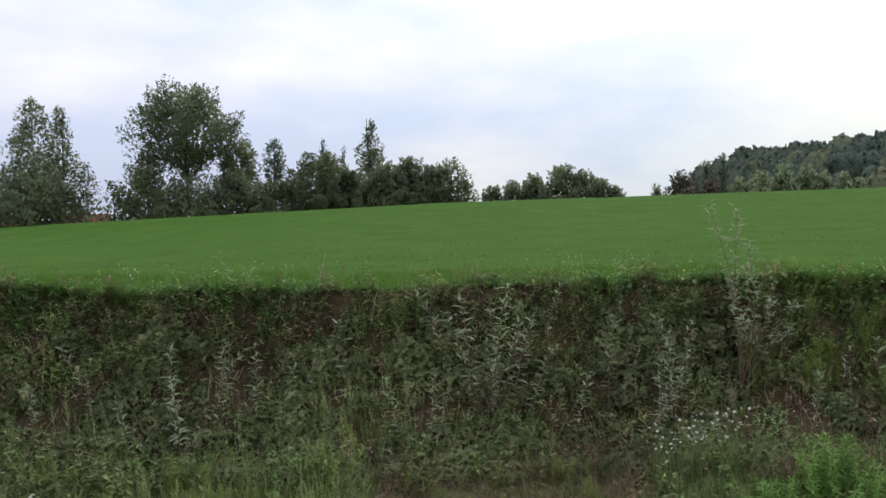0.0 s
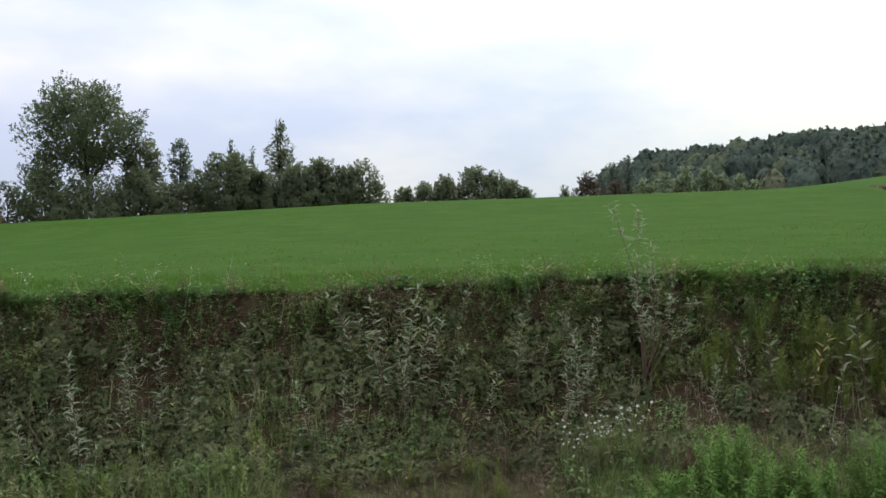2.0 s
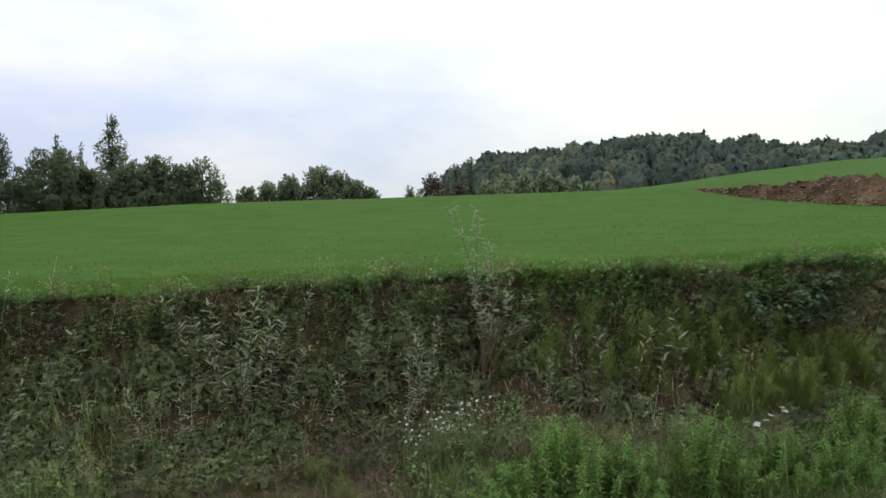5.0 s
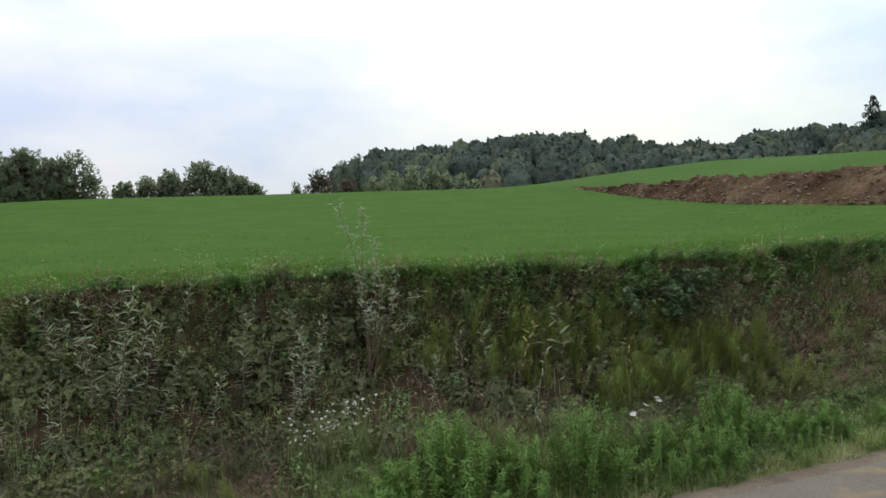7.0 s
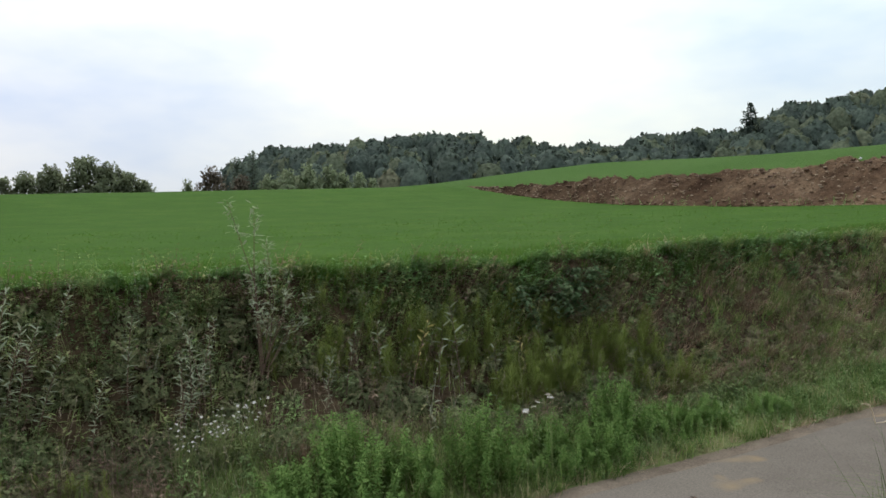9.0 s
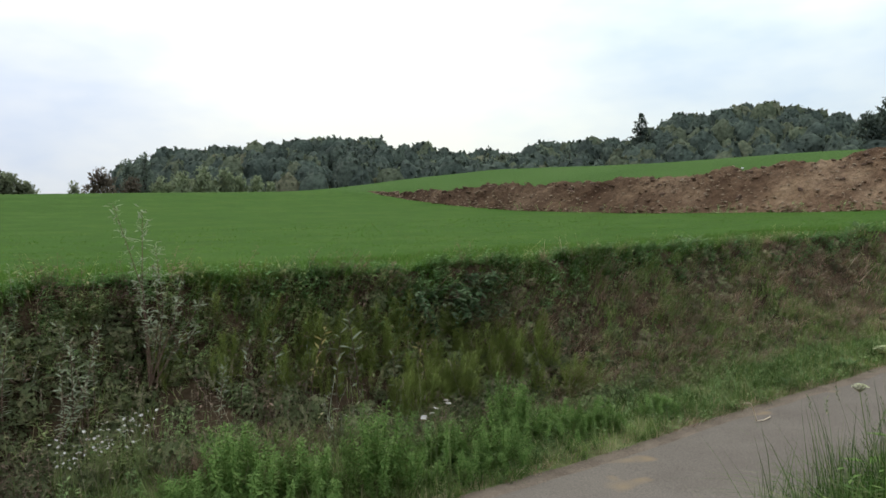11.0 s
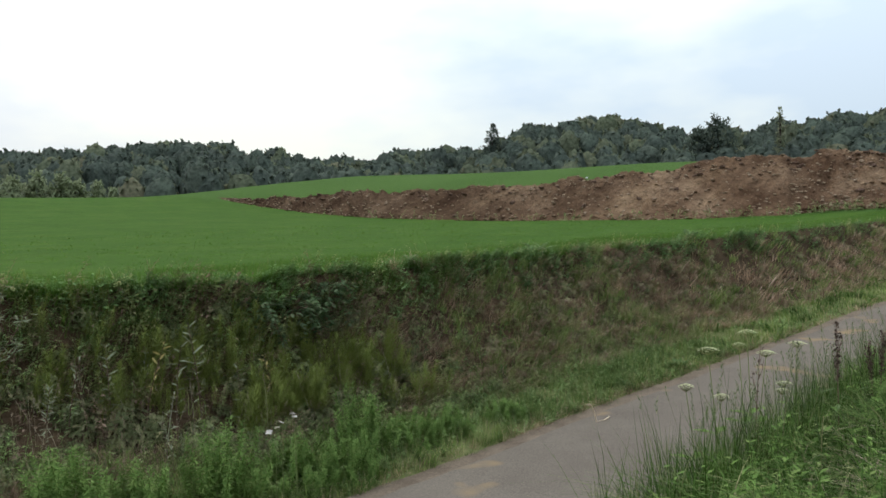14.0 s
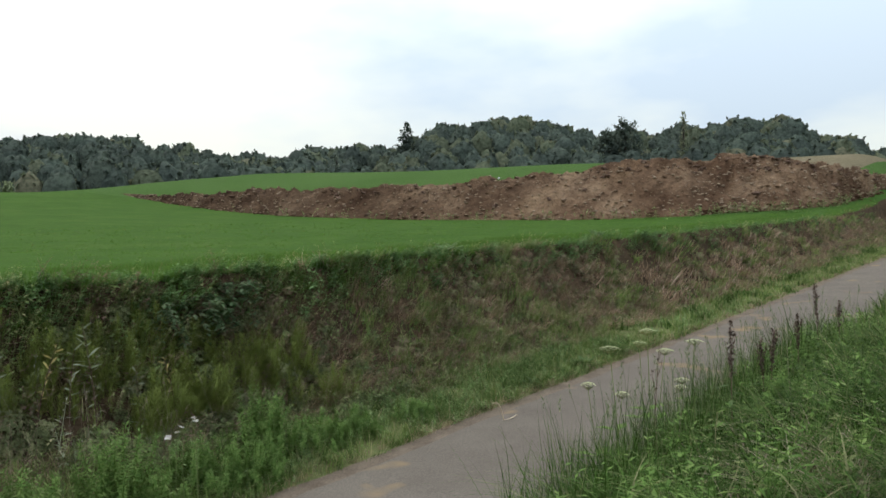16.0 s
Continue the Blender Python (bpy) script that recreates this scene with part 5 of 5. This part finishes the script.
def shoot_thing(h, leaves, label, group, kinds=WILLOW_LEAVES):
    """A leafy willow shoot: a bent stem and narrow leaves up it."""
    t = thing("willow_shoot", (0, 0, 0), label, "willow shoot", group)
    p = stem_path(h, rng.uniform(0.08, 0.3), 6)
    part("stem", tube(p, np.linspace(0.007, 0.002, 6), 5), M_TWIG, t, "thin brown stem")
    for k in range(leaves):
        f = 0.22 + 0.78 * ((k + rng.uniform(0, 1)) / leaves)
        put("leaf", kinds[int(rng.integers(0, len(kinds)))], t, along(p, f), k * 2.4 + rng.uniform(-0.9, 0.9), rng.uniform(-0.1, 1.1) * (0.5 + 0.5 * f), rng.uniform(-0.7, 0.7), rng.uniform(0.6, 1.1) * (1.05 - 0.4 * abs(f - 0.6)))
    return t


ON_BANK = "willow shoots on the bank"
SHOOT_KINDS = [shoot_thing(1.0, 54, "tall grey-green willow shoot on the cut bank", ON_BANK) for _ in range(4)]
SHOOT_KINDS += [shoot_thing(1.0, 17, "thin willow shoot with few pale leaves", ON_BANK, PALE_LEAVES) for _ in range(2)]
SHOOT_KINDS += [shoot_thing(1.0, 17, "thin willow shoot with yellowing leaves", ON_BANK, YELLOW_LEAVES)]
# place along the bank, depth, height of the tip, kind
SHOOT_AT = [
    (0.13, 7.75, 1.27, 0), (0.36, 7.6, 1.06, 1), (0.78, 7.6, 0.72, 2), (-2.49, 7.55, 0.69, 3), (-1.67, 7.6, 0.72, 0), (-2.03, 7.7, 0.77, 1),
    (-0.33, 7.4, 0.51, 2), (-2.79, 7.4, 0.25, 3), (1.89, 7.5, 0.56, 0), (2.25, 7.6, 0.87, 5), (1.55, 7.7, 0.98, 1), (0.95, 8.0, 1.34, 2),
    (-3.71, 7.5, 0.35, 3), (-3.16, 7.7, 0.77, 0), (-0.86, 7.7, 0.93, 5), (4.06, 7.7, 0.77, 4), (4.97, 7.6, 0.95, 4), (4.64, 7.5, 0.72, 5),
    (0.42, 7.7, 1.28, 0), (0.52, 7.6, 1.10, 1), (0.64, 7.65, 0.98, 2), (0.28, 7.7, 1.15, 3), (0.46, 7.55, 0.82, 0), (2.2, 7.6, 1.02, 0), (2.05, 7.55, 0.86, 1), (-2.2, 7.6, 0.70, 2), (-2.35, 7.5, 0.55, 1),
    (4.35, 7.6, 0.80, 6), (4.18, 8.2, 1.38, 4), (2.13, 7.6, 0.94, 3), (1.98, 7.5, 0.69, 1), (-1.5, 7.5, 0.55, 3), (0.55, 7.7, 1.0, 3),
]
for k, (x, y, tip, kind) in enumerate(SHOOT_AT):
    z = float(height(x, y)) - 0.03
    h = max(0.4, tip - z)
    src = SHOOT_KINDS[kind]
    m = pose(x, y, z, rng.normal(0, 6), rng.normal(0, 6), rng.uniform(0, 360)) @ Matrix.Diagonal((0.55 + 0.45 * h, 0.55 + 0.45 * h, h, 1))
    copy_thing(src, m)
for src, (x, y) in zip(SHOOT_KINDS, ((-4.3, 7.6), (-0.1, 7.5), (1.2, 7.5), (3.3, 7.4), (3.6, 7.6), (5.4, 7.5), (5.9, 7.6))):
    src.matrix_basis = pose(x, y, float(height(x, y)) - 0.03, 0, 0, 40) @ Matrix.Diagonal((0.8, 0.8, 0.75, 1))


def willow_sapling():
    x, y = 2.82, 7.85
    t = thing("willow_sapling", (x, y, float(height(x, y)) - 0.05), "slender willow sapling with silvery leaves rising over the bank", "sapling")
    tips = [(-0.05, 0.0, 1.72), (-0.30, 0.05, 1.78), (0.10, 0.1, 1.40), (0.32, -0.05, 1.15), (-0.16, -0.1, 1.05), (0.50, -0.1, 0.90), (0.20, -0.15, 0.9), (-0.1, -0.2, 0.75), (0.45, 0.0, 0.6), (0.0, -0.1, 1.2)]
    base_h = float(height(x, y)) - 0.05
    for k, e in enumerate(tips):
        s = np.array([0.02 * (k % 3), 0, 0.0 if k < 3 else 0.25])
        e = np.array(e) + (0, 0, 2.0 - 1.78 - base_h + 0.03)
        m = s * 0.45 + e * 0.55 + rng.normal(0, 0.04, 3) + (-0.06 * e[0] + 0.06, 0, 0.08)
        p = np.array([s, s * 0.7 + m * 0.3, m, m * 0.4 + e * 0.6, e])
        br = part("branch", tube(p, np.linspace(0.008 if k < 3 else 0.005, 0.002, 5), 5), M_TWIG, t)
        for j in range(95 if k < 3 else 40):
            f = rng.uniform(0.25, 1) ** 0.8
            put("leaf", WILLOW_LEAVES[int(rng.integers(0, 14))], br, along(p, f) + rng.normal(0, 0.022, 3), rng.uniform(0, 6.28), rng.uniform(-0.2, 1.0), rng.uniform(-0.8, 0.8), rng.uniform(0.5, 0.95))
    return t


willow_sapling()


# horsetails: each clump a few feathery stalks
TAIL_STALKS = [mesh_from("stalk", *horsetail(0.5), [L_HORSETAIL]) for _ in range(10)]


def horsetail_clump(x, y, tall, n, label):
    tall = min(tall, max(0.25, float(np.interp(x, CREST_X, CREST_Z) - height(x, y)) + 0.08))
    t = thing("horsetail_clump", (x, y, float(height(x, y)) - 0.02), label, "horsetail", "horsetail clumps on the bank")
    for k in range(n):
        dx, dy = rng.normal(0, 0.085, 2)
        ob = new("stalk", TAIL_STALKS[int(rng.integers(0, 10))])
        ob.parent = t
        g = tall / 0.5 * rng.uniform(0.65, 1.1) * (1 - 1.2 * math.hypot(dx, dy))
        ob.matrix_basis = pose(dx, dy * 0.6, float(height(x + dx, y + dy * 0.6) - height(x, y)), rng.normal(6, 7), rng.normal(0, 7), rng.uniform(0, 360)) @ Matrix.Diagonal((1.15 * g, 1.15 * g, g, 1))


for k in range(74):
    x = 2.9 + 5.4 * ((k * 0.618) % 1)
    y = (7.72 if x < 4.7 else 7.46) + 0.66 * float(rng.random())
    if x < 4.4 and k % 5 < 2 or x < 3.5 and k % 4:
        continue
    horsetail_clump(x, y, rng.uniform(0.42, 0.68), 8, "feathery yellow-green horsetail clump on the cut bank")
for k in range(26):
    horsetail_clump(-4.8 + 6.2 * ((k * 0.618) % 1), 6.5 + 1.2 * float(rng.random()), rng.uniform(0.22, 0.36), 7, "low feathery horsetail clump at the bank's foot")


def nettle_stalk(n=18):
    """One leafy stalk a metre high: its stem, and drooping leaves that grow smaller towards the top."""
    p = stem_path(1.0, rng.uniform(0, 0.12), 5)
    ls = []
    for k in range(n):
        f = 0.25 + 0.75 * k / (n - 1)
        for q in range(4):
            a = 1.57 * q + 0.8 * k + rng.uniform(-0.4, 0.4)
            sc = rng.uniform(0.75, 1.2) * (1.15 - 0.40 * f)
            ls.append(leaf(along(p, f), (math.cos(a), math.sin(a), rng.uniform(-0.6, 0.5) + 0.5 * (f > 0.9)), 0.085 * sc, 0.024 * sc, 0.2))
    return mesh_from("stalk", *tube(p, [0.006, 0.005, 0.0045, 0.0035, 0.002], 3), [L_NETTLE]), mesh_from("foliage", *join(ls), [L_NETTLE])


NETTLE_STALKS = [nettle_stalk() for _ in range(12)]


def nettle_clump(x, y, wide, tall, label):
    """A bushy stand of nettles: many leafy stalks, tallest in the middle."""
    t = thing("nettle_clump", (x, y, float(height(x, y)) - 0.03), label, "nettles", "green weed clumps on the verge")
    for k in range(int(105 * wide * wide + 26)):
        a, m = rng.uniform(0, 6.28), math.sqrt(rng.random())
        dx, dy = wide * m * math.cos(a) * 0.72, wide * m * math.sin(a) * 0.55
        h = tall * 1.06 * (1 - 0.6 * m * m) * rng.uniform(0.86, 1.04)
        stalk, leaves = NETTLE_STALKS[int(rng.integers(0, 12))]
        ob, fo = new("stalk", stalk), tagged(new("foliage", leaves), kind="stuff")
        ob.parent, fo.parent = t, ob
        g = 0.58 + 0.45 * h
        ob.matrix_basis = pose(dx, dy, float(height(x + dx, y + dy) - height(x, y)), -20 * m * math.sin(a) + rng.normal(0, 5), 26 * m * math.cos(a) + rng.normal(0, 5), rng.uniform(0, 360)) @ Matrix.Diagonal((g, g, h, 1))


nettle_clump(3.1, 6.45, 0.62, 0.80, "bushy fresh-green nettle clump on the verge")
nettle_clump(2.55, 6.35, 0.50, 0.55, "low nettle clump beside a taller one")
nettle_clump(3.65, 6.4, 0.45, 0.60, "nettles between two taller clumps")
nettle_clump(4.45, 6.4, 0.50, 0.78, "rounded fresh-green nettle clump on the verge")
nettle_clump(5.3, 6.45, 0.50, 0.52, "low green weed clump by the lane")
nettle_clump(6.35, 6.7, 0.60, 0.75, "leafy green weed clump at the bank's foot")
nettle_clump(7.1, 6.6, 0.50, 0.45, "low green weeds by the lane")
nettle_clump(5.85, 6.3, 0.45, 0.50, "leafy green weed clump by the lane")
nettle_clump(7.7, 6.6, 0.5, 0.40, "low leafy weeds on the verge")
nettle_clump(8.7, 6.5, 0.45, 0.28, "low leafy weeds on the verge")
nettle_clump(9.7, 2.5, 0.5, 0.72, "dark leafy weed clump among the tall grass")
nettle_clump(10.9, 2.3, 0.55, 0.70, "leafy weed clump among the tall grass")
nettle_clump(8.2, 1.9, 0.5, 0.50, "low leafy weed clump among the tall grass")
nettle_clump(1.9, 6.2, 0.55, 0.45, "low green weed clump on the verge")
nettle_clump(0.6, 6.05, 0.6, 0.36, "low weed clump on the sloping verge")
nettle_clump(-1.6, 6.15, 0.6, 0.42, "low green weed clump on the verge")
nettle_clump(-3.0, 6.2, 0.6, 0.40, "low weed clump at the verge's edge")


def petals(head):
    return join([leaf((0, 0, 0), (math.cos(6.28 * j / 9), math.sin(6.28 * j / 9), rng.uniform(0.1, 0.5)), head * rng.uniform(0.8, 1.2), head * 0.6) for j in range(9)])


def flower_clump(x, y, wide, tall, n, label, head, name="daisy_clump"):
    """White-flowered weed: wiry stems, each with a head of petals."""
    t = thing(name, (x, y, float(height(x, y)) - 0.02), label, "flowers")
    heads = [mesh_from("flower_head", *petals(head), [L_DAISY]) for _ in range(3)]
    for k in range(int(n * 1.6) if head < 0.03 else n):
        b = rng.normal(0, wide * 0.45, 2) * (1, 0.4)
        p = stem_path(tall * (rng.uniform(0.96, 1.03) if name == "yarrow" else rng.uniform(0.6, 1.1)), rng.uniform(0, 0.06 if name == "yarrow" else 0.25), 4, (*b, 0))
        stem = part("stem", tube(p, [0.003, 0.0025, 0.002, 0.0015], 3), L_HERB, t)
        ob = tagged(new("flower_head", heads[k % 3]), "small white petals")
        ob.parent = stem
        ob.matrix_basis = pose(*p[-1], rng.normal(0 if name == "yarrow" else 35, 15), rng.normal(0, 15), rng.uniform(0, 360))


flower_clump(1.86, 6.95, 0.16, 0.48, 14, "sprawling weed with small white flowers", 0.016)
flower_clump(2.15, 7.0, 0.18, 0.52, 24, "sprawling weed with small white flowers", 0.016)
flower_clump(2.45, 7.0, 0.16, 0.56, 14, "sprawling weed with small white flowers", 0.016)
flower_clump(4.84, 6.2, 0.03, 0.77, 2, "yarrow with flat white flower heads", 0.036, "yarrow")
flower_clump(4.97, 6.2, 0.02, 0.80, 1, "yarrow with flat white flower heads", 0.036, "yarrow")
flower_clump(5.10, 6.2, 0.03, 0.83, 2, "yarrow with flat white flower heads", 0.036, "yarrow")
flower_clump(-3.35, 6.7, 0.06, 0.35, 4, "small white flowers among verge grass", 0.024)
flower_clump(-3.25, 8.6, 0.10, 0.3, 5, "pale flowers in the crop's edge", 0.014)


def umbel_plant(x, y, tip, r):
    """Hogweed: a ribbed stem branching into a flat flower head."""
    z = float(height(x, y)) - 0.02
    h = tip + EYE - z
    t = thing("hogweed", (x, y, z), "hogweed with a flat creamy flower head", "wild flower", "hogweed on the near verge")
    p = stem_path(h - 0.06, 0.08, 5)
    rays, fl = [tube(p, np.linspace(0.006, 0.003, 5), 5)], []
    for k in range(26):
        a, m = k * 2.4, math.sqrt((k + 0.5) / 26)
        e = p[-1] + (r * m * math.cos(a), r * m * math.sin(a), 0.06 - 0.025 * m * m)
        rays.append(tube([p[-1], p[-1] * 0.4 + e * 0.6 - (0, 0, 0.008), e], [0.0016, 0.0014, 0.001], 3))
        for j in range(6):
            w = 6.28 * j / 6 + k
            fl.append(leaf(e, (math.cos(w), math.sin(w), 0.35), r * 0.2, r * 0.17))
    stem = part("stem", join(rays), L_HERB, t, "ribbed green stem")
    part("flower_head", join(fl), L_UMBEL, stem, "flat creamy white flower head")
    for k in range(4):
        part("leaf", leaf(p[1 + k % 2], (math.cos(2.1 * k), math.sin(2.1 * k), 0.3), 0.2, 0.10), L_NETTLE, t)


for x, z, r in ((6.92, -0.82, 0.085), (7.61, -0.73, 0.075), (7.71, -0.93, 0.08), (7.47, -0.85, 0.06), (8.65, -0.95, 0.085), (6.52, -1.08, 0.06), (6.79, -1.19, 0.06), (8.55, -1.33, 0.075), (8.23, -1.34, 0.06)):
    umbel_plant(x, 2.9, z, r * 1.05)


def dock(x, y, tip, label="withered brown dock stalk on the near verge", dense=1.0):
    """A dead dock: branched stalk crusted with brown seed."""
    z = float(height(x, y)) - 0.02
    h = tip + EYE - z
    t = thing("dock_stalk", (x, y, z), label, "dock", "dock stalks on the near verge")
    p = stem_path(h, 0.06, 6)
    part("stem", tube(p, np.linspace(0.006, 0.002, 6), 5), M_TWIG, t)
    seeds = []
    for b in range(4):
        f0 = 0.55 + 0.1 * b
        c = np.array([np.interp(f0, np.linspace(0, 1, 6), p[:, q]) for q in range(3)])
        a = b * 1.9 + rng.uniform(0, 1)
        e = c + (0.05 * math.cos(a), 0.05 * math.sin(a), 0.16 * (1.3 - f0) * 2)
        br = part("branch", tube([c, (c + e) / 2 + (0.01 * math.cos(a), 0.01 * math.sin(a), 0), e], [0.003, 0.0025, 0.0015], 3), M_TWIG, t)
        part("seed_head", join([leaf(c + (e - c) * rng.random() + rng.normal(0, 0.008, 3), rng.normal(0, 1, 3), 0.024, 0.022) for _ in range(max(3, int(26 * dense)))]), L_DOCK, br, kind="stuff")
    for j in range(int(110 * dense)):
        f = rng.uniform(0.55, 1)
        c = np.array([np.interp(f, np.linspace(0, 1, 6), p[:, q]) for q in range(3)]) + rng.normal(0, 0.01, 3)
        seeds.append(leaf(c, rng.normal(0, 1, 3), 0.028, 0.024))
    part("seed_spike", join(seeds), L_DOCK, t, "dark brown seed spike", kind="stuff")
    for k in range(7):
        f = 0.12 + 0.06 * k
        c = np.array([np.interp(f, np.linspace(0, 1, 6), p[:, q]) for q in range(3)])
        part("leaf", leaf(c, (math.cos(2.4 * k), math.sin(2.4 * k), -0.2), 0.17, 0.05), L_BURDOCK, t)


for x, z in ((7.72, -0.66), (8.98, -0.85), (8.77, -0.95), (10.16, -0.77), (11.21, -0.47), (12.45, -0.79)):
    dock(x, 2.2, z)
dock(3.47, 3.02, -1.38, "broken brown dock stalk at the lane's edge")
dock(7.15, 2.7, -0.80, "thin dark branched stalk among the grass", 0.12)


def broad_weed(x, y, n, length, label, name="dock_plant", lift=0.04):
    """A rosette of broad leaves; each leaf a part."""
    t = thing(name, (x, y, float(height(x, y)) - 0.02 + lift), label, "weed")
    for k in range(n):
        a = 2.4 * k + rng.uniform(-0.3, 0.3)
        e = rng.uniform(0.15, 1.3)
        d = np.array((math.cos(a), math.sin(a), e))
        d /= np.linalg.norm(d)
        ln = length * rng.uniform(0.7, 1.15)
        base = d * ln * 0.35 + (0, 0, 0.02)
        V, T = leaf(base, d * (1, 1, 0.6), ln, ln * 0.42, 0.12)
        S, U = tube([(0, 0, 0), base * 0.5, base], [0.004, 0.0035, 0.003], 3)
        part("leaf", join([(V, T), (S, U)]), L_BURDOCK, t)
    return t


broad_weed(0.38, 8.5, 22, 0.12, "broad-leaved green weed on the bank's crest")
broad_weed(0.55, 8.48, 16, 0.11, "broad-leaved green weed on the bank's crest")
broad_weed(12.93, 9.03, 20, 0.24, "pale broad-leaved weed at the field's edge")
broad_weed(13.3, 9.08, 14, 0.22, "pale broad-leaved weed at the field's edge")
broad_weed(12.6, 8.98, 12, 0.22, "pale broad-leaved weed at the field's edge")
broad_weed(19.5, 9.08, 16, 0.26, "broad-leaved weed at the field's edge")
broad_weed(9.47, 8.93, 12, 0.18, "broad-leaved weed at the bank's crest")
broad_weed(-1.1, 8.46, 14, 0.10, "low leafy weed at the bank's crest")
broad_weed(-2.6, 8.42, 14, 0.10, "low leafy weed at the bank's crest")
broad_weed(12.93, 6.2, 12, 0.20, "dark green dock plant by the lane")
broad_weed(11.22, 6.25, 9, 0.17, "pale dock plant on the verge")
broad_weed(16.4, 6.4, 9, 0.18, "pale dock plant on the verge")
broad_weed(5.56, 3.05, 10, 0.14, "leafy sprig at the near edge of the lane")


L_BRAMBLE = leafy("bramble_leaves", [(0.0, G(0.084, 0.132, 0.060)), (0.6, G(0.132, 0.198, 0.090)), (1.0, G(0.228, 0.288, 0.156))], 1.5, 0.6)


def bramble(x, y, wide, label):
    """A hanging bush of toothed leaves over the bank's crest."""
    t = thing("bramble_bush", (x, y, float(height(x, y)) - 0.05), label, "bush")
    for k in range(24):
        ls = []
        a = rng.uniform(0, 6.28)
        e = np.array((wide * math.cos(a) * rng.uniform(0.3, 1), -0.10 + 0.35 * math.sin(a), rng.uniform(-0.5, 0.1)))
        m = e * 0.5 + (0, -0.10, 0.14)
        p = np.array([(0, 0, 0), m * 0.6, m, m * 0.45 + e * 0.55, e])
        cane = part("cane", tube(p, np.linspace(0.005, 0.002, 5), 3), M_TWIG, t)
        for j in range(24):
            f = rng.uniform(0.3, 1)
            c = np.array([np.interp(f, np.linspace(0, 1, 5), p[:, q]) for q in range(3)])
            w = rng.uniform(0, 6.28)
            ls.append(leaf(c, (math.cos(w), math.sin(w) - 0.3, rng.uniform(-0.5, 0.3)), 0.095, 0.05))
        part("foliage", join(ls), L_BRAMBLE, cane, "broad dull-green leaves", kind="stuff")


bramble(6.7, 8.34, 0.55, "bramble bush hanging over the bank")
bramble(6.15, 8.36, 0.5, "bramble bush hanging over the bank")
bramble(7.3, 8.40, 0.45, "small bramble bush at the bank's crest")


# ---- litter on the lane ----
def dead_twig():
    t = thing("dead_stalk", (9.14, 5.45, float(lane_z(9.14)) + 0.035), "bleached dry stalk standing bent at the lane's edge", "twig")
    p = np.array([(-0.14, 0.02, 0.25), (-0.09, 0.01, 0.22), (-0.04, 0.005, 0.13), (-0.02, 0.0, 0.07), (0.0, 0.0, 0.006)])
    part("stalk", tube(p, [0.005, 0.008, 0.009, 0.009, 0.008], 6), M_BLEACHED, t)
    part("side_twig", tube([p[1], p[1] + (-0.05, 0.03, 0.02), p[1] + (-0.09, 0.05, 0.01)], [0.005, 0.0045, 0.003], 5), M_BLEACHED, t)
    part("side_stalk", tube([(0.0, 0.0, 0.01), (0.10, -0.04, 0.014), (0.20, -0.03, 0.018), (0.34, 0.02, 0.012)], [0.003, 0.006, 0.009, 0.006], 6), M_BLEACHED, t)


dead_twig()


def pale_marker():
    x, y, z = at(58.1, 84)
    t = tagged(new("field_stone", mesh_from("field_stone", ROCKS[2][0] * (0.16, 0.16, 0.28), ROCKS[2][1], [M_PLASTER])), "small whitish stone standing in the upper meadow", "stone")
    t.location = (x, y, z + 0.1)


pale_marker()


# ---- field grass drooping unevenly over the bank's edge ----
ragged = lambda P: P[rng.random(len(P)) < 0.15 + 0.85 * smooth((vnoise(P[:, 0] * 1.1, P[:, 0] * 0 + 3.0, 161) - 0.38) / 0.2)]
stuff("edge_grass", lay(GRASS, ragged(sow_steep(330, 6, (-6.5, 14), (-0.12, 0.16), 0.09)), 0.45, 1.0, 0.45, None, 0.5), L_CROP, "green grass drooping unevenly over the bank's edge", "grass")
stuff("edge_weeds", lay(LOW, ragged(sow_steep(170, 8, (-6.5, 14), (-0.16, 0.12), 0.10)), 0.6, 1.25, 0.3, None, 0.5), L_CREST, "leafy dark-green weed clumps along the field's edge", "weeds")
stuff("straw_stand", lay(DRY, sow(34, (2.6, 2.95), (6.88, 7.02), in_view), 0.7, 1.15, 0.12), L_DRY, "stand of dry straw-coloured stalks at the bank's foot", "dead stalks")
